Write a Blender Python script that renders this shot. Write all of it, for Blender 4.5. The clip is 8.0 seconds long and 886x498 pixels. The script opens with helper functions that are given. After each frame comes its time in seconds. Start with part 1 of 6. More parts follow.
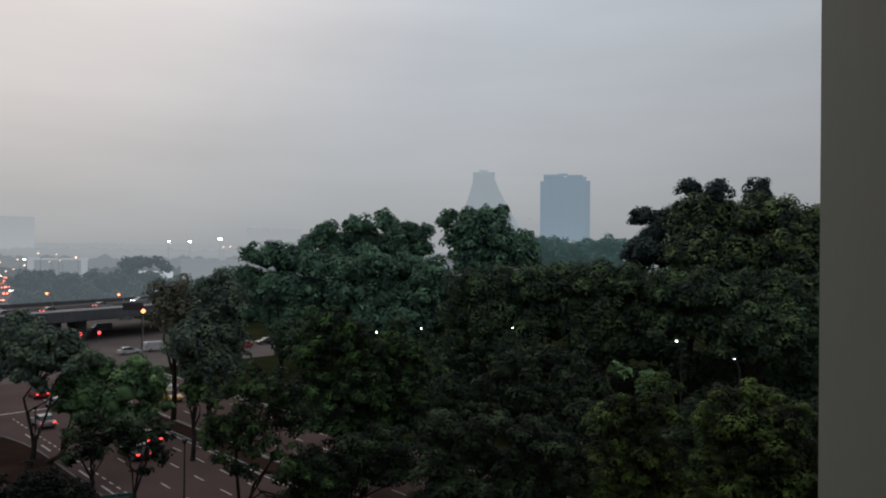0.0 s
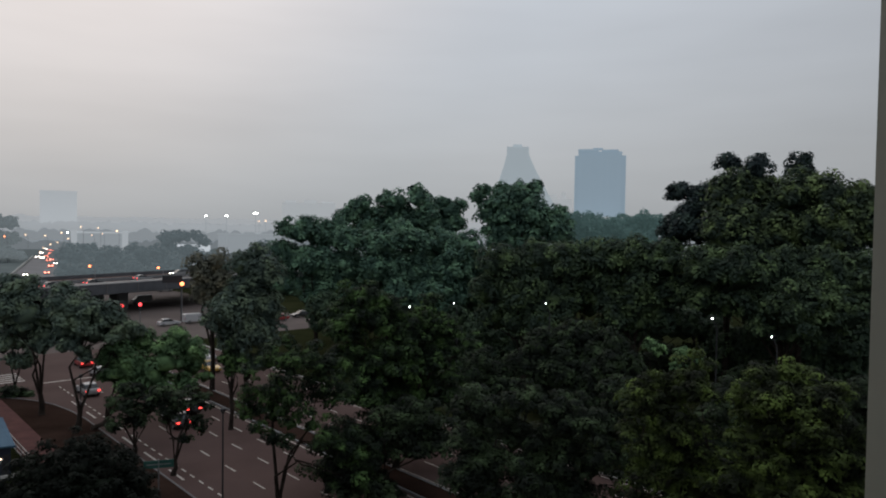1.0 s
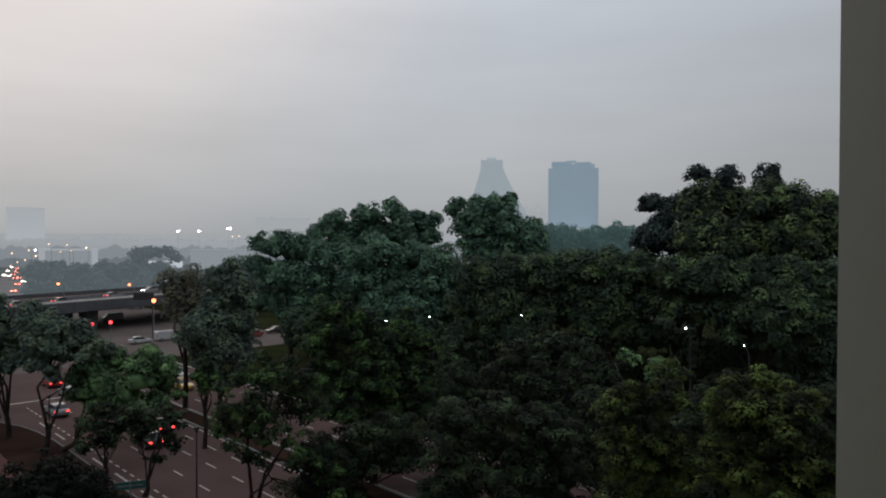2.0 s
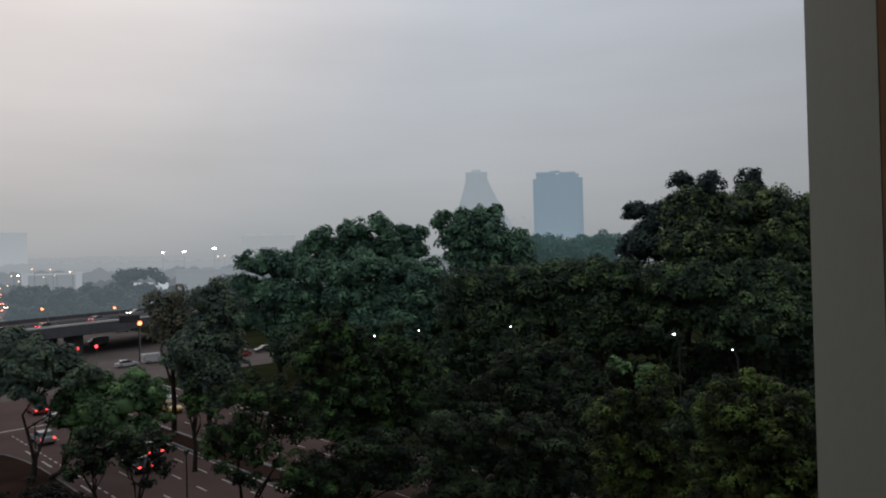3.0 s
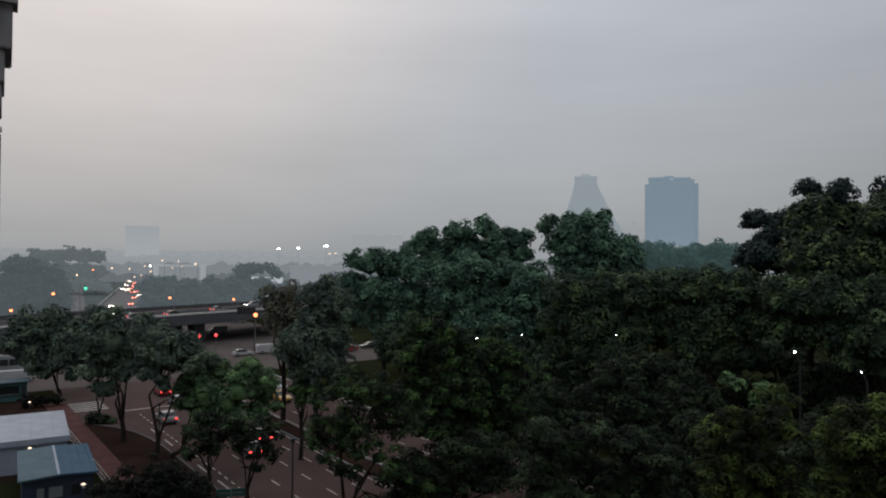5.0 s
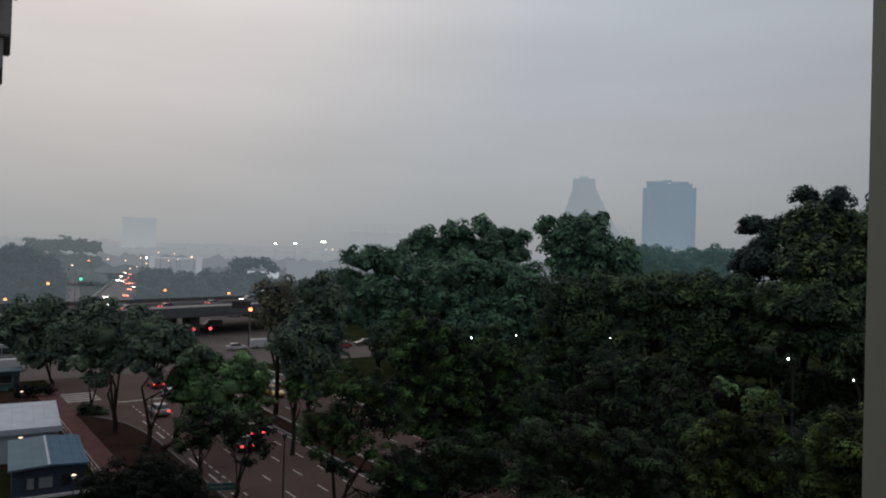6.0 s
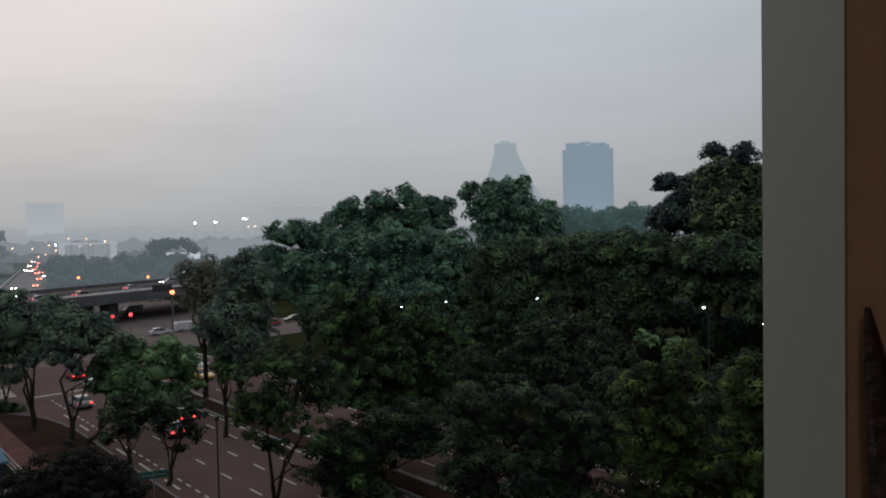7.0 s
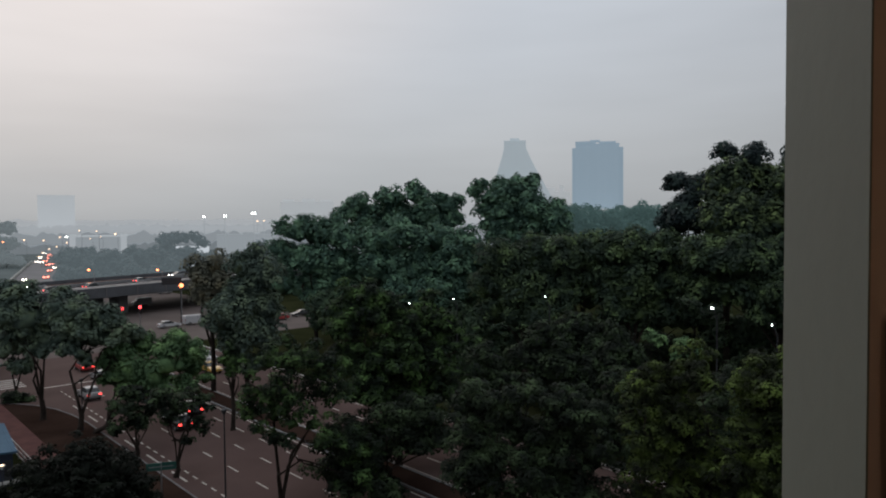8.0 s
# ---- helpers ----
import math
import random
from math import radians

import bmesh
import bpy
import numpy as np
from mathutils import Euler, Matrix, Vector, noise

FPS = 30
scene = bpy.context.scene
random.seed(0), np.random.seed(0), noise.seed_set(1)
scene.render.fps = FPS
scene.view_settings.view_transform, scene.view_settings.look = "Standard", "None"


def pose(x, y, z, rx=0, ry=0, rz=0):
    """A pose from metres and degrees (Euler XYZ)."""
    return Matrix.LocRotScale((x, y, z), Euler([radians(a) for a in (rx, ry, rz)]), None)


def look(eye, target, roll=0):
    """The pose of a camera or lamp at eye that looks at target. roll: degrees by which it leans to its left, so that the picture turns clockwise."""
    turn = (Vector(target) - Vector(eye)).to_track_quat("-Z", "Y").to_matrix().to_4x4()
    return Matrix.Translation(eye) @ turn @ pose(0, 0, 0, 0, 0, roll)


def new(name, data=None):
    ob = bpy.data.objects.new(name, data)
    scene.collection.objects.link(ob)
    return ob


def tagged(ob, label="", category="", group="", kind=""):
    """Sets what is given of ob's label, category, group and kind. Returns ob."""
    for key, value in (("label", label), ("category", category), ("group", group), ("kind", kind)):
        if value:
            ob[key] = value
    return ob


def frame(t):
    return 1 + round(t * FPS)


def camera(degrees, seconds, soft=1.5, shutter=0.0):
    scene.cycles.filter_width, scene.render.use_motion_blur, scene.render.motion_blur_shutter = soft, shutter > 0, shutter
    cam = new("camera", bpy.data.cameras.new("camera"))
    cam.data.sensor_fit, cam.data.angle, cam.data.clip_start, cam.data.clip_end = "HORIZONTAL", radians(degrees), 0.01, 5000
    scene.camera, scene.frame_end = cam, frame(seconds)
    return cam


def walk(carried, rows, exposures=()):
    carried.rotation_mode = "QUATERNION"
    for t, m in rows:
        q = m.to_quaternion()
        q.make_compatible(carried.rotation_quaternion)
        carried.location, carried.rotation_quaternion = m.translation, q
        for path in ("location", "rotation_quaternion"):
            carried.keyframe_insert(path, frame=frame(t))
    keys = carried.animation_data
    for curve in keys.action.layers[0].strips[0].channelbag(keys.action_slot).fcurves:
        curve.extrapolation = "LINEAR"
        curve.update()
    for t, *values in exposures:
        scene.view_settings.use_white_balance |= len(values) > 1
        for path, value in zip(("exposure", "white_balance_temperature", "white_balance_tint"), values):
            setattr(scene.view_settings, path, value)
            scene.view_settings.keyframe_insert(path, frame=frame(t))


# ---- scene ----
cam = camera(64.86, 8.0, soft=2.0)
PATH = [
    (0, pose(-0.126, -0.136, 21.0, 90.34, -0.59, 0.10)),
    (0.5, pose(-0.124, -0.126, 21.0, 88.21, -1.00, 3.36)),
    (1, pose(-0.133, -0.135, 21.0, 88.26, -0.82, 2.81)),
    (1.5, pose(-0.145, -0.154, 21.0, 88.69, -1.06, 0.26)),
    (1.7, pose(-0.147, -0.158, 21.0, 89.03, -0.59, 0.50)),
    (2.8, pose(-0.143, -0.166, 21.0, 90.15, 0.77, 0.16)),
    (3, pose(-0.140, -0.166, 21.0, 90.44, 1.45, -0.30)),
    (3.5, pose(-0.114, -0.137, 21.0, 90.40, 1.79, 2.40)),
    (4, pose(-0.092, -0.110, 21.0, 90.01, 0.89, 4.07)),
    (4.5, pose(-0.068, -0.087, 21.0, 90.41, 0.45, 7.38)),
    (4.7, pose(-0.063, -0.083, 21.0, 90.57, 0.09, 8.42)),
    (5.8, pose(-0.029, -0.042, 21.0, 90.94, -1.90, 7.31)),
    (6, pose(-0.022, -0.038, 21.0, 90.66, -1.73, 8.07)),
    (6.5, pose(-0.008, -0.027, 21.0, 89.84, -1.24, 5.10)),
    (7, pose(-0.000, 0.000, 21.0, 88.15, 1.20, 2.01)),
    (7.5, pose(-0.010, -0.011, 21.0, 87.13, 1.05, 3.01)),
    (8, pose(-0.012, -0.012, 21.0, 87.90, 0.49, 2.71)),
]
walk(cam, PATH, [(0.0, 0.05), (0.5, 0.15), (1.0, 0.18), (1.5, 0.17), (3.0, 0.04), (4.0, 0.03), (4.5, 0.0), (6.0, -0.1), (6.5, 0.0), (7.0, 0.16), (7.5, 0.22), (8.0, 0.24)])

# ---- sky and light: hazy overcast dusk, a weak glow low in the north-west ----
GLOW_AZ, GLOW_EL = 37.0, 37.0


def toward(az, el):
    a, e = radians(az), radians(el)
    return Vector((-math.sin(a) * math.cos(e), math.cos(a) * math.cos(e), math.sin(e)))


world = bpy.data.worlds.new("sky")
scene.world = world
world.use_nodes = True
wt = world.node_tree
wt.nodes.clear()


def wnode(kind, **sets):
    n = wt.nodes.new(kind)
    for key, value in sets.items():
        n.inputs[key].default_value = value
    return n


w_co = wt.nodes.new("ShaderNodeTexCoord")
w_sep = wt.nodes.new("ShaderNodeSeparateXYZ")
wt.links.new(w_co.outputs["Generated"], w_sep.inputs[0])
w_ramp = wt.nodes.new("ShaderNodeValToRGB")
stops = [(0.0, (0.33, 0.345, 0.36)), (0.02, (0.35, 0.366, 0.38)), (0.10, (0.40, 0.418, 0.438)),
         (0.22, (0.45, 0.478, 0.518)), (0.38, (0.51, 0.547, 0.605)), (0.7, (0.76, 0.81, 0.88)), (1.0, (1.05, 1.11, 1.2))]
while len(w_ramp.color_ramp.elements) < len(stops):
    w_ramp.color_ramp.elements.new(0.5)
for e, (p, c) in zip(w_ramp.color_ramp.elements, stops):
    e.position, e.color = p, (*c, 1)
wt.links.new(w_sep.outputs["Z"], w_ramp.inputs[0])
# glow of the hidden sun
w_dot = wt.nodes.new("ShaderNodeVectorMath")
w_dot.operation = "DOT_PRODUCT"
wt.links.new(w_co.outputs["Generated"], w_dot.inputs[0])
w_dot.inputs[1].default_value = toward(GLOW_AZ, GLOW_EL)
w_map = wt.nodes.new("ShaderNodeMapRange")
w_map.interpolation_type = "SMOOTHERSTEP"
w_map.inputs["From Min"].default_value, w_map.inputs["From Max"].default_value = 0.72, 1.06
wt.links.new(w_dot.outputs["Value"], w_map.inputs["Value"])
w_glow = wt.nodes.new("ShaderNodeMix")
w_glow.data_type, w_glow.blend_type = "RGBA", "ADD"
wt.links.new(w_map.outputs["Result"], w_glow.inputs["Factor"])
wt.links.new(w_ramp.outputs["Color"], w_glow.inputs["A"])
w_glow.inputs["B"].default_value = (0.315, 0.212, 0.14, 1)
# long soft cloud banks
w_st = wt.nodes.new("ShaderNodeMapping")
w_st.inputs["Scale"].default_value = (1.2, 1.2, 7.0)
wt.links.new(w_co.outputs["Generated"], w_st.inputs[0])
w_noise = wt.nodes.new("ShaderNodeTexNoise")
w_noise.inputs["Scale"].default_value, w_noise.inputs["Detail"].default_value = 1.8, 3.0
wt.links.new(w_st.outputs[0], w_noise.inputs["Vector"])
w_nm = wt.nodes.new("ShaderNodeMapRange")
w_nm.inputs["From Min"].default_value, w_nm.inputs["From Max"].default_value = 0.3, 0.7
w_nm.inputs["To Min"].default_value, w_nm.inputs["To Max"].default_value = 0.94, 1.05
wt.links.new(w_noise.outputs["Fac"], w_nm.inputs["Value"])
w_bg = wt.nodes.new("ShaderNodeBackground")
wt.links.new(w_glow.outputs["Result"], w_bg.inputs["Color"])
# thicker cloud towards the east
w_east = wt.nodes.new("ShaderNodeMapRange")
w_east.inputs["From Min"].default_value, w_east.inputs["From Max"].default_value = 0.08, 0.60
w_east.inputs["To Min"].default_value, w_east.inputs["To Max"].default_value = 1.0, 0.78
wt.links.new(w_sep.outputs["X"], w_east.inputs["Value"])
w_mul = wt.nodes.new("ShaderNodeMath")
w_mul.operation = "MULTIPLY"
wt.links.new(w_nm.outputs["Result"], w_mul.inputs[0])
wt.links.new(w_east.outputs["Result"], w_mul.inputs[1])
wt.links.new(w_mul.outputs[0], w_bg.inputs["Strength"])
w_sky = wt.nodes.new("ShaderNodeTexSky")
w_sky.sky_type, w_sky.sun_disc = "NISHITA", False
w_sky.sun_elevation, w_sky.sun_rotation = radians(GLOW_EL), radians(-GLOW_AZ)
w_sky.air_density, w_sky.dust_density = 2.0, 8.0
w_bg2 = wt.nodes.new("ShaderNodeBackground")
w_bg2.inputs["Strength"].default_value = 0.001
wt.links.new(w_sky.outputs[0], w_bg2.inputs["Color"])
w_add = wt.nodes.new("ShaderNodeAddShader")
wt.links.new(w_bg.outputs[0], w_add.inputs[0])
wt.links.new(w_bg2.outputs[0], w_add.inputs[1])
w_out = wt.nodes.new("ShaderNodeOutputWorld")
wt.links.new(w_add.outputs[0], w_out.inputs[0])

sun = new("sun", bpy.data.lights.new("sun", "SUN"))
sun.data.energy, sun.data.angle, sun.data.color = 0.3, radians(35), (1.0, 0.9, 0.8)
sun.matrix_world = look(toward(GLOW_AZ, GLOW_EL) * 200, (0, 0, 0))


# ---- materials ----
def material(name, dark, light, rough=0.7, scale=2.0, fine=40.0, bump=0.2, metal=0.0, object_space=True, spread=0.5, gloss=0.35):
    """A painted, earthen or stony surface: two scales of tone, fine relief."""
    m = bpy.data.materials.new(name)
    m.use_nodes = True
    nt = m.node_tree
    b = nt.nodes["Principled BSDF"]
    co = nt.nodes.new("ShaderNodeTexCoord")
    n1 = nt.nodes.new("ShaderNodeTexNoise")
    n1.inputs["Scale"].default_value, n1.inputs["Detail"].default_value = scale, 5
    n2 = nt.nodes.new("ShaderNodeTexNoise")
    n2.inputs["Scale"].default_value, n2.inputs["Detail"].default_value = fine, 3
    for n in (n1, n2):
        nt.links.new(co.outputs["Object"], n.inputs["Vector"])
    mx = nt.nodes.new("ShaderNodeMath")
    mx.operation = "MULTIPLY_ADD"
    nt.links.new(n2.outputs["Fac"], mx.inputs[0])
    mx.inputs[1].default_value = 0.35
    nt.links.new(n1.outputs["Fac"], mx.inputs[2])
    rp = nt.nodes.new("ShaderNodeMapRange")
    rp.inputs["From Min"].default_value, rp.inputs["From Max"].default_value = 0.67 - spread / 2, 0.67 + spread / 2
    nt.links.new(mx.outputs[0], rp.inputs["Value"])
    c = nt.nodes.new("ShaderNodeMix")
    c.data_type = "RGBA"
    c.inputs["A"].default_value, c.inputs["B"].default_value = (*dark, 1), (*light, 1)
    nt.links.new(rp.outputs["Result"], c.inputs["Factor"])
    nt.links.new(c.outputs["Result"], b.inputs["Base Color"])
    b.inputs["Roughness"].default_value, b.inputs["Metallic"].default_value = rough, metal
    b.inputs["Specular IOR Level"].default_value = gloss
    if bump:
        bp = nt.nodes.new("ShaderNodeBump")
        bp.inputs["Strength"].default_value, bp.inputs["Distance"].default_value = bump, 0.02
        nt.links.new(n2.outputs["Fac"], bp.inputs["Height"])
        nt.links.new(bp.outputs[0], b.inputs["Normal"])
    return m


def leaf_material(name, dark, light, through_light=0.14, grain=0.55):
    """Leaves: every leaf its own tone, broad random patches contrasted to imitate lit and dim heads, some light through
    the blade.
    """
    m = bpy.data.materials.new(name)
    m.use_nodes = True
    nt = m.node_tree
    nt.nodes.clear()
    geo = nt.nodes.new("ShaderNodeNewGeometry")
    co = nt.nodes.new("ShaderNodeTexCoord")
    n = nt.nodes.new("ShaderNodeTexNoise")
    n.inputs["Scale"].default_value, n.inputs["Detail"].default_value = grain, 1.5
    nt.links.new(co.outputs["Object"], n.inputs["Vector"])
    add = nt.nodes.new("ShaderNodeMath")
    add.operation = "MULTIPLY_ADD"
    nt.links.new(geo.outputs["Random Per Island"], add.inputs[0])
    add.inputs[1].default_value = 0.13
    rp = nt.nodes.new("ShaderNodeMapRange")
    rp.inputs["From Min"].default_value, rp.inputs["From Max"].default_value = 0.36, 0.66
    rp.inputs["To Max"].default_value = 0.8
    nt.links.new(n.outputs["Fac"], rp.inputs["Value"])
    nt.links.new(rp.outputs["Result"], add.inputs[2])
    c = nt.nodes.new("ShaderNodeMix")
    c.data_type = "RGBA"
    c.inputs["A"].default_value, c.inputs["B"].default_value = (*dark, 1), (*light, 1)
    # the power leaves few bright leaves, like lit tips
    few = nt.nodes.new("ShaderNodeMath")
    few.operation = "POWER"
    few.inputs[1].default_value = 2.3
    nt.links.new(add.outputs[0], few.inputs[0])
    nt.links.new(few.outputs[0], c.inputs["Factor"])
    d = nt.nodes.new("ShaderNodeBsdfPrincipled")
    d.inputs["Roughness"].default_value = 0.7
    d.inputs["Specular IOR Level"].default_value = 0.1
    tr = nt.nodes.new("ShaderNodeBsdfTranslucent")
    nt.links.new(c.outputs["Result"], d.inputs["Base Color"])
    nt.links.new(c.outputs["Result"], tr.inputs["Color"])
    mix = nt.nodes.new("ShaderNodeMixShader")
    mix.inputs[0].default_value = through_light
    nt.links.new(d.outputs[0], mix.inputs[1])
    nt.links.new(tr.outputs[0], mix.inputs[2])
    o = nt.nodes.new("ShaderNodeOutputMaterial")
    nt.links.new(mix.outputs[0], o.inputs[0])
    return m


# adds emission to far leaves so that they glow like haze
def add_haze_glow(m, glow):
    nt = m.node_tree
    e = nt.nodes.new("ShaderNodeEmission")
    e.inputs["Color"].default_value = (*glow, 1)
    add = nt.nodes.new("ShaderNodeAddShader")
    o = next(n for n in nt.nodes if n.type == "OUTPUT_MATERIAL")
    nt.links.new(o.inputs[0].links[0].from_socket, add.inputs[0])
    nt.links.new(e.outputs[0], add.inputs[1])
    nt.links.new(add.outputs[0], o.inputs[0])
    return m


def lamp_material(name, colour, strength):
    m = bpy.data.materials.new(name)
    m.use_nodes = True
    b = m.node_tree.nodes["Principled BSDF"]
    b.inputs["Base Color"].default_value = (*colour, 1)
    b.inputs["Emission Color"].default_value = (*colour, 1)
    b.inputs["Emission Strength"].default_value = strength
    return m


# dark tone for backlit heads of the tall crown, yellowish tone for lit ones
dusk = leaf_material("backlit_leaves", (0.015, 0.024, 0.026), (0.050, 0.078, 0.062))
deep = leaf_material("lit_yellow_leaves", (0.017, 0.028, 0.020), (0.165, 0.225, 0.085))
# mid, russet, shade and verge tones lifted and blued to carry haze
mid = leaf_material("green_leaves", (0.038, 0.075, 0.056), (0.172, 0.300, 0.180))
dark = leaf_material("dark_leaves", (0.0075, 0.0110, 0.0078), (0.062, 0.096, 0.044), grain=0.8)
russet = leaf_material("russet_leaves", (0.068, 0.072, 0.056), (0.20, 0.175, 0.11))
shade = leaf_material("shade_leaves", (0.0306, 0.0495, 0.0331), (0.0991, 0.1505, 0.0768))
spring = leaf_material("spring_leaves", (0.046, 0.084, 0.040), (0.20, 0.33, 0.13))
olive = leaf_material("olive_leaves", (0.021, 0.034, 0.024), (0.108, 0.160, 0.064))
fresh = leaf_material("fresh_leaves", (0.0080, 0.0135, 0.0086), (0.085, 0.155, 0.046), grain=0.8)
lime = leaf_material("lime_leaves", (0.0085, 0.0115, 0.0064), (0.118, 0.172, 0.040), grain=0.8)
verge_leaves = leaf_material("verge_leaves", (0.046, 0.067, 0.056), (0.165, 0.215, 0.130))
# near-black leaf tone that stands for weak light on the foliage
gloom = leaf_material("dimmed_leaves", (0.0036, 0.0056, 0.0037), (0.0085, 0.0130, 0.0070))
# far beyond the avenue; leaf colour and glow carry the haze of plain distance
haze = add_haze_glow(leaf_material("haze_blue_leaves", (0.06, 0.11, 0.10), (0.11, 0.18, 0.16), 0.45), (0.022, 0.036, 0.036))
mist = add_haze_glow(leaf_material("haze_grey_leaves", (0.03, 0.045, 0.045), (0.07, 0.09, 0.09)), (0.066, 0.081, 0.089))
faint = add_haze_glow(leaf_material("haze_pale_leaves", (0.04, 0.055, 0.055), (0.08, 0.10, 0.10)), (0.098, 0.114, 0.122))
# far trunks paled in colour for haze
far_bark = material("haze_bark", (0.12, 0.14, 0.145), (0.17, 0.19, 0.195), 0.9, 1.5, 12, 0.2)
bark = material("bark", (0.012, 0.0095, 0.008), (0.04, 0.032, 0.027), 0.95, 1.5, 12, 0.6, gloss=0.05)
asphalt = material("asphalt", (0.050, 0.0325, 0.029), (0.078, 0.052, 0.0475), 0.9, 0.12, 6, 0.15, gloss=0.05)
# grass tone darkened to stand for the shade under dense trees
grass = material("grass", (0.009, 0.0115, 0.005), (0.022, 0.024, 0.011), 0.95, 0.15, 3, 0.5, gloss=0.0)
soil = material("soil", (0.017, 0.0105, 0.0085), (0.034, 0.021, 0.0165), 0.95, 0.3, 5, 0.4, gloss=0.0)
paver = material("red_paver", (0.06, 0.028, 0.026), (0.10, 0.048, 0.044), 0.9, 0.6, 8, 0.3, gloss=0.05)
# two asphalt tones lightened in the colour to stand for haze
lifted_asphalt = material("lifted_asphalt", (0.06, 0.047, 0.043), (0.09, 0.073, 0.068), 0.9, 0.1, 2, 0.1, gloss=0.1)
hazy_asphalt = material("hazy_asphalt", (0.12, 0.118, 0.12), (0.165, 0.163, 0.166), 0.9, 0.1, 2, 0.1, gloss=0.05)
# concrete darkened like the parapet's shade, then lightened for haze
grey_concrete = material("lifted_grey_concrete", (0.12, 0.125, 0.13), (0.18, 0.185, 0.19), 0.9, 0.3, 5, 0.2)
# two further plain greys for overpass edges and kerbs
mid_grey_concrete = material("mid_grey_concrete", (0.095, 0.09, 0.092), (0.15, 0.143, 0.146), 0.9, 0.3, 5, 0.2, gloss=0.1)
blue_grey_concrete = material("blue_grey_concrete", (0.068, 0.070, 0.077), (0.102, 0.105, 0.113), 0.9, 0.3, 5, 0.2, gloss=0.1)
# pale rail paint, brightened and warmed as if lamps lit it
lit_rail = material("lit_rail_paint", (0.42, 0.40, 0.39), (0.60, 0.57, 0.55), 0.6, 0.5, 8, 0.05)
# scrub colour paled for haze
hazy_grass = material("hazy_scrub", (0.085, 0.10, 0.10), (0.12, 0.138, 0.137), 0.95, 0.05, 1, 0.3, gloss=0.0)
concrete = material("concrete", (0.20, 0.20, 0.19), (0.32, 0.32, 0.30), 0.85, 0.4, 6, 0.25)
kerbstone = material("kerb_concrete", (0.28, 0.27, 0.26), (0.45, 0.44, 0.42), 0.85, 0.8, 9, 0.2)
roadpaint = material("road_paint", (0.24, 0.22, 0.20), (0.42, 0.39, 0.36), 0.8, 1.2, 15, 0.05, gloss=0.1)
steel = material("galvanised_steel", (0.14, 0.14, 0.145), (0.25, 0.25, 0.26), 0.5, 2, 20, 0.05, 0.6)
darkmetal = material("dark_metal", (0.02, 0.02, 0.022), (0.045, 0.045, 0.05), 0.5, 3, 20, 0.05, 0.3)
reveal_paint = material("reveal_paint", (0.156, 0.168, 0.146), (0.182, 0.195, 0.170), 0.75, 2.5, 60, 0.02)
# peach tint put into the wall colour for warm lamp light
wall_paint = material("warm_tint_paint", (0.44, 0.35, 0.29), (0.52, 0.42, 0.35), 0.8, 2.0, 60, 0.02)
ceiling_paint = material("ceiling_paint", (0.6, 0.58, 0.55), (0.68, 0.66, 0.63), 0.85, 2.0, 50, 0.2)
floor_tile = material("floor_tile", (0.3, 0.22, 0.16), (0.4, 0.3, 0.22), 0.5, 1.0, 20, 0.05)
facade_paint = material("facade_paint", (0.42, 0.41, 0.40), (0.52, 0.51, 0.49), 0.85, 0.5, 12, 0.2)
# dark tone of the wedge that stands for a shadow
dark_wedge = material("dark_wedge", (0.02, 0.012, 0.012), (0.045, 0.028, 0.026), 0.9, 6, 120, 0.3)


# ---- building helpers ----
def mesh_of(name, bm):
    me = bpy.data.meshes.new(name)
    bm.normal_update()
    bm.to_mesh(me)
    bm.free()
    return me


def part(name, bm, mat, parent, label=""):
    """One mesh object under a thing or a part."""
    ob = new(name, mesh_of(name, bm))
    ob.data.materials.append(mat)
    ob.parent = parent
    return tagged(ob, label)


def thing(name, m, label, category, group="", kind=""):
    ob = new(name)
    ob.matrix_world = m
    ob.empty_display_size = 0.2
    return tagged(ob, label, category, group, kind)


def solid(name, bm, mat, label, category, kind="", m=None):
    ob = new(name, mesh_of(name, bm))
    ob.data.materials.append(mat)
    if m is not None:
        ob.matrix_world = m
    return tagged(ob, label, category, "", kind)


def box(bm, x0, x1, y0, y1, z0, z1, bevel=0.0):
    r = bmesh.ops.create_cube(bm, size=1.0)
    vs = r["verts"]
    bmesh.ops.scale(bm, vec=(x1 - x0, y1 - y0, z1 - z0), verts=vs)
    bmesh.ops.translate(bm, vec=((x0 + x1) / 2, (y0 + y1) / 2, (z0 + z1) / 2), verts=vs)
    if bevel:
        es = list({e for v in vs for e in v.link_edges})
        bmesh.ops.bevel(bm, geom=es, offset=bevel, segments=2, affect="EDGES", clamp_overlap=True)
    return bm


def one_box(*a, **k):
    return box(bmesh.new(), *a, **k)


def rod(bm, a, b, r0, r1, n=8):
    a, b = Vector(a), Vector(b)
    d = b - a
    m = Matrix.Translation((a + b) / 2) @ d.to_track_quat("Z", "Y").to_matrix().to_4x4()
    bmesh.ops.create_cone(bm, cap_ends=True, segments=n, radius1=r0, radius2=r1, depth=d.length, matrix=m)
    return bm


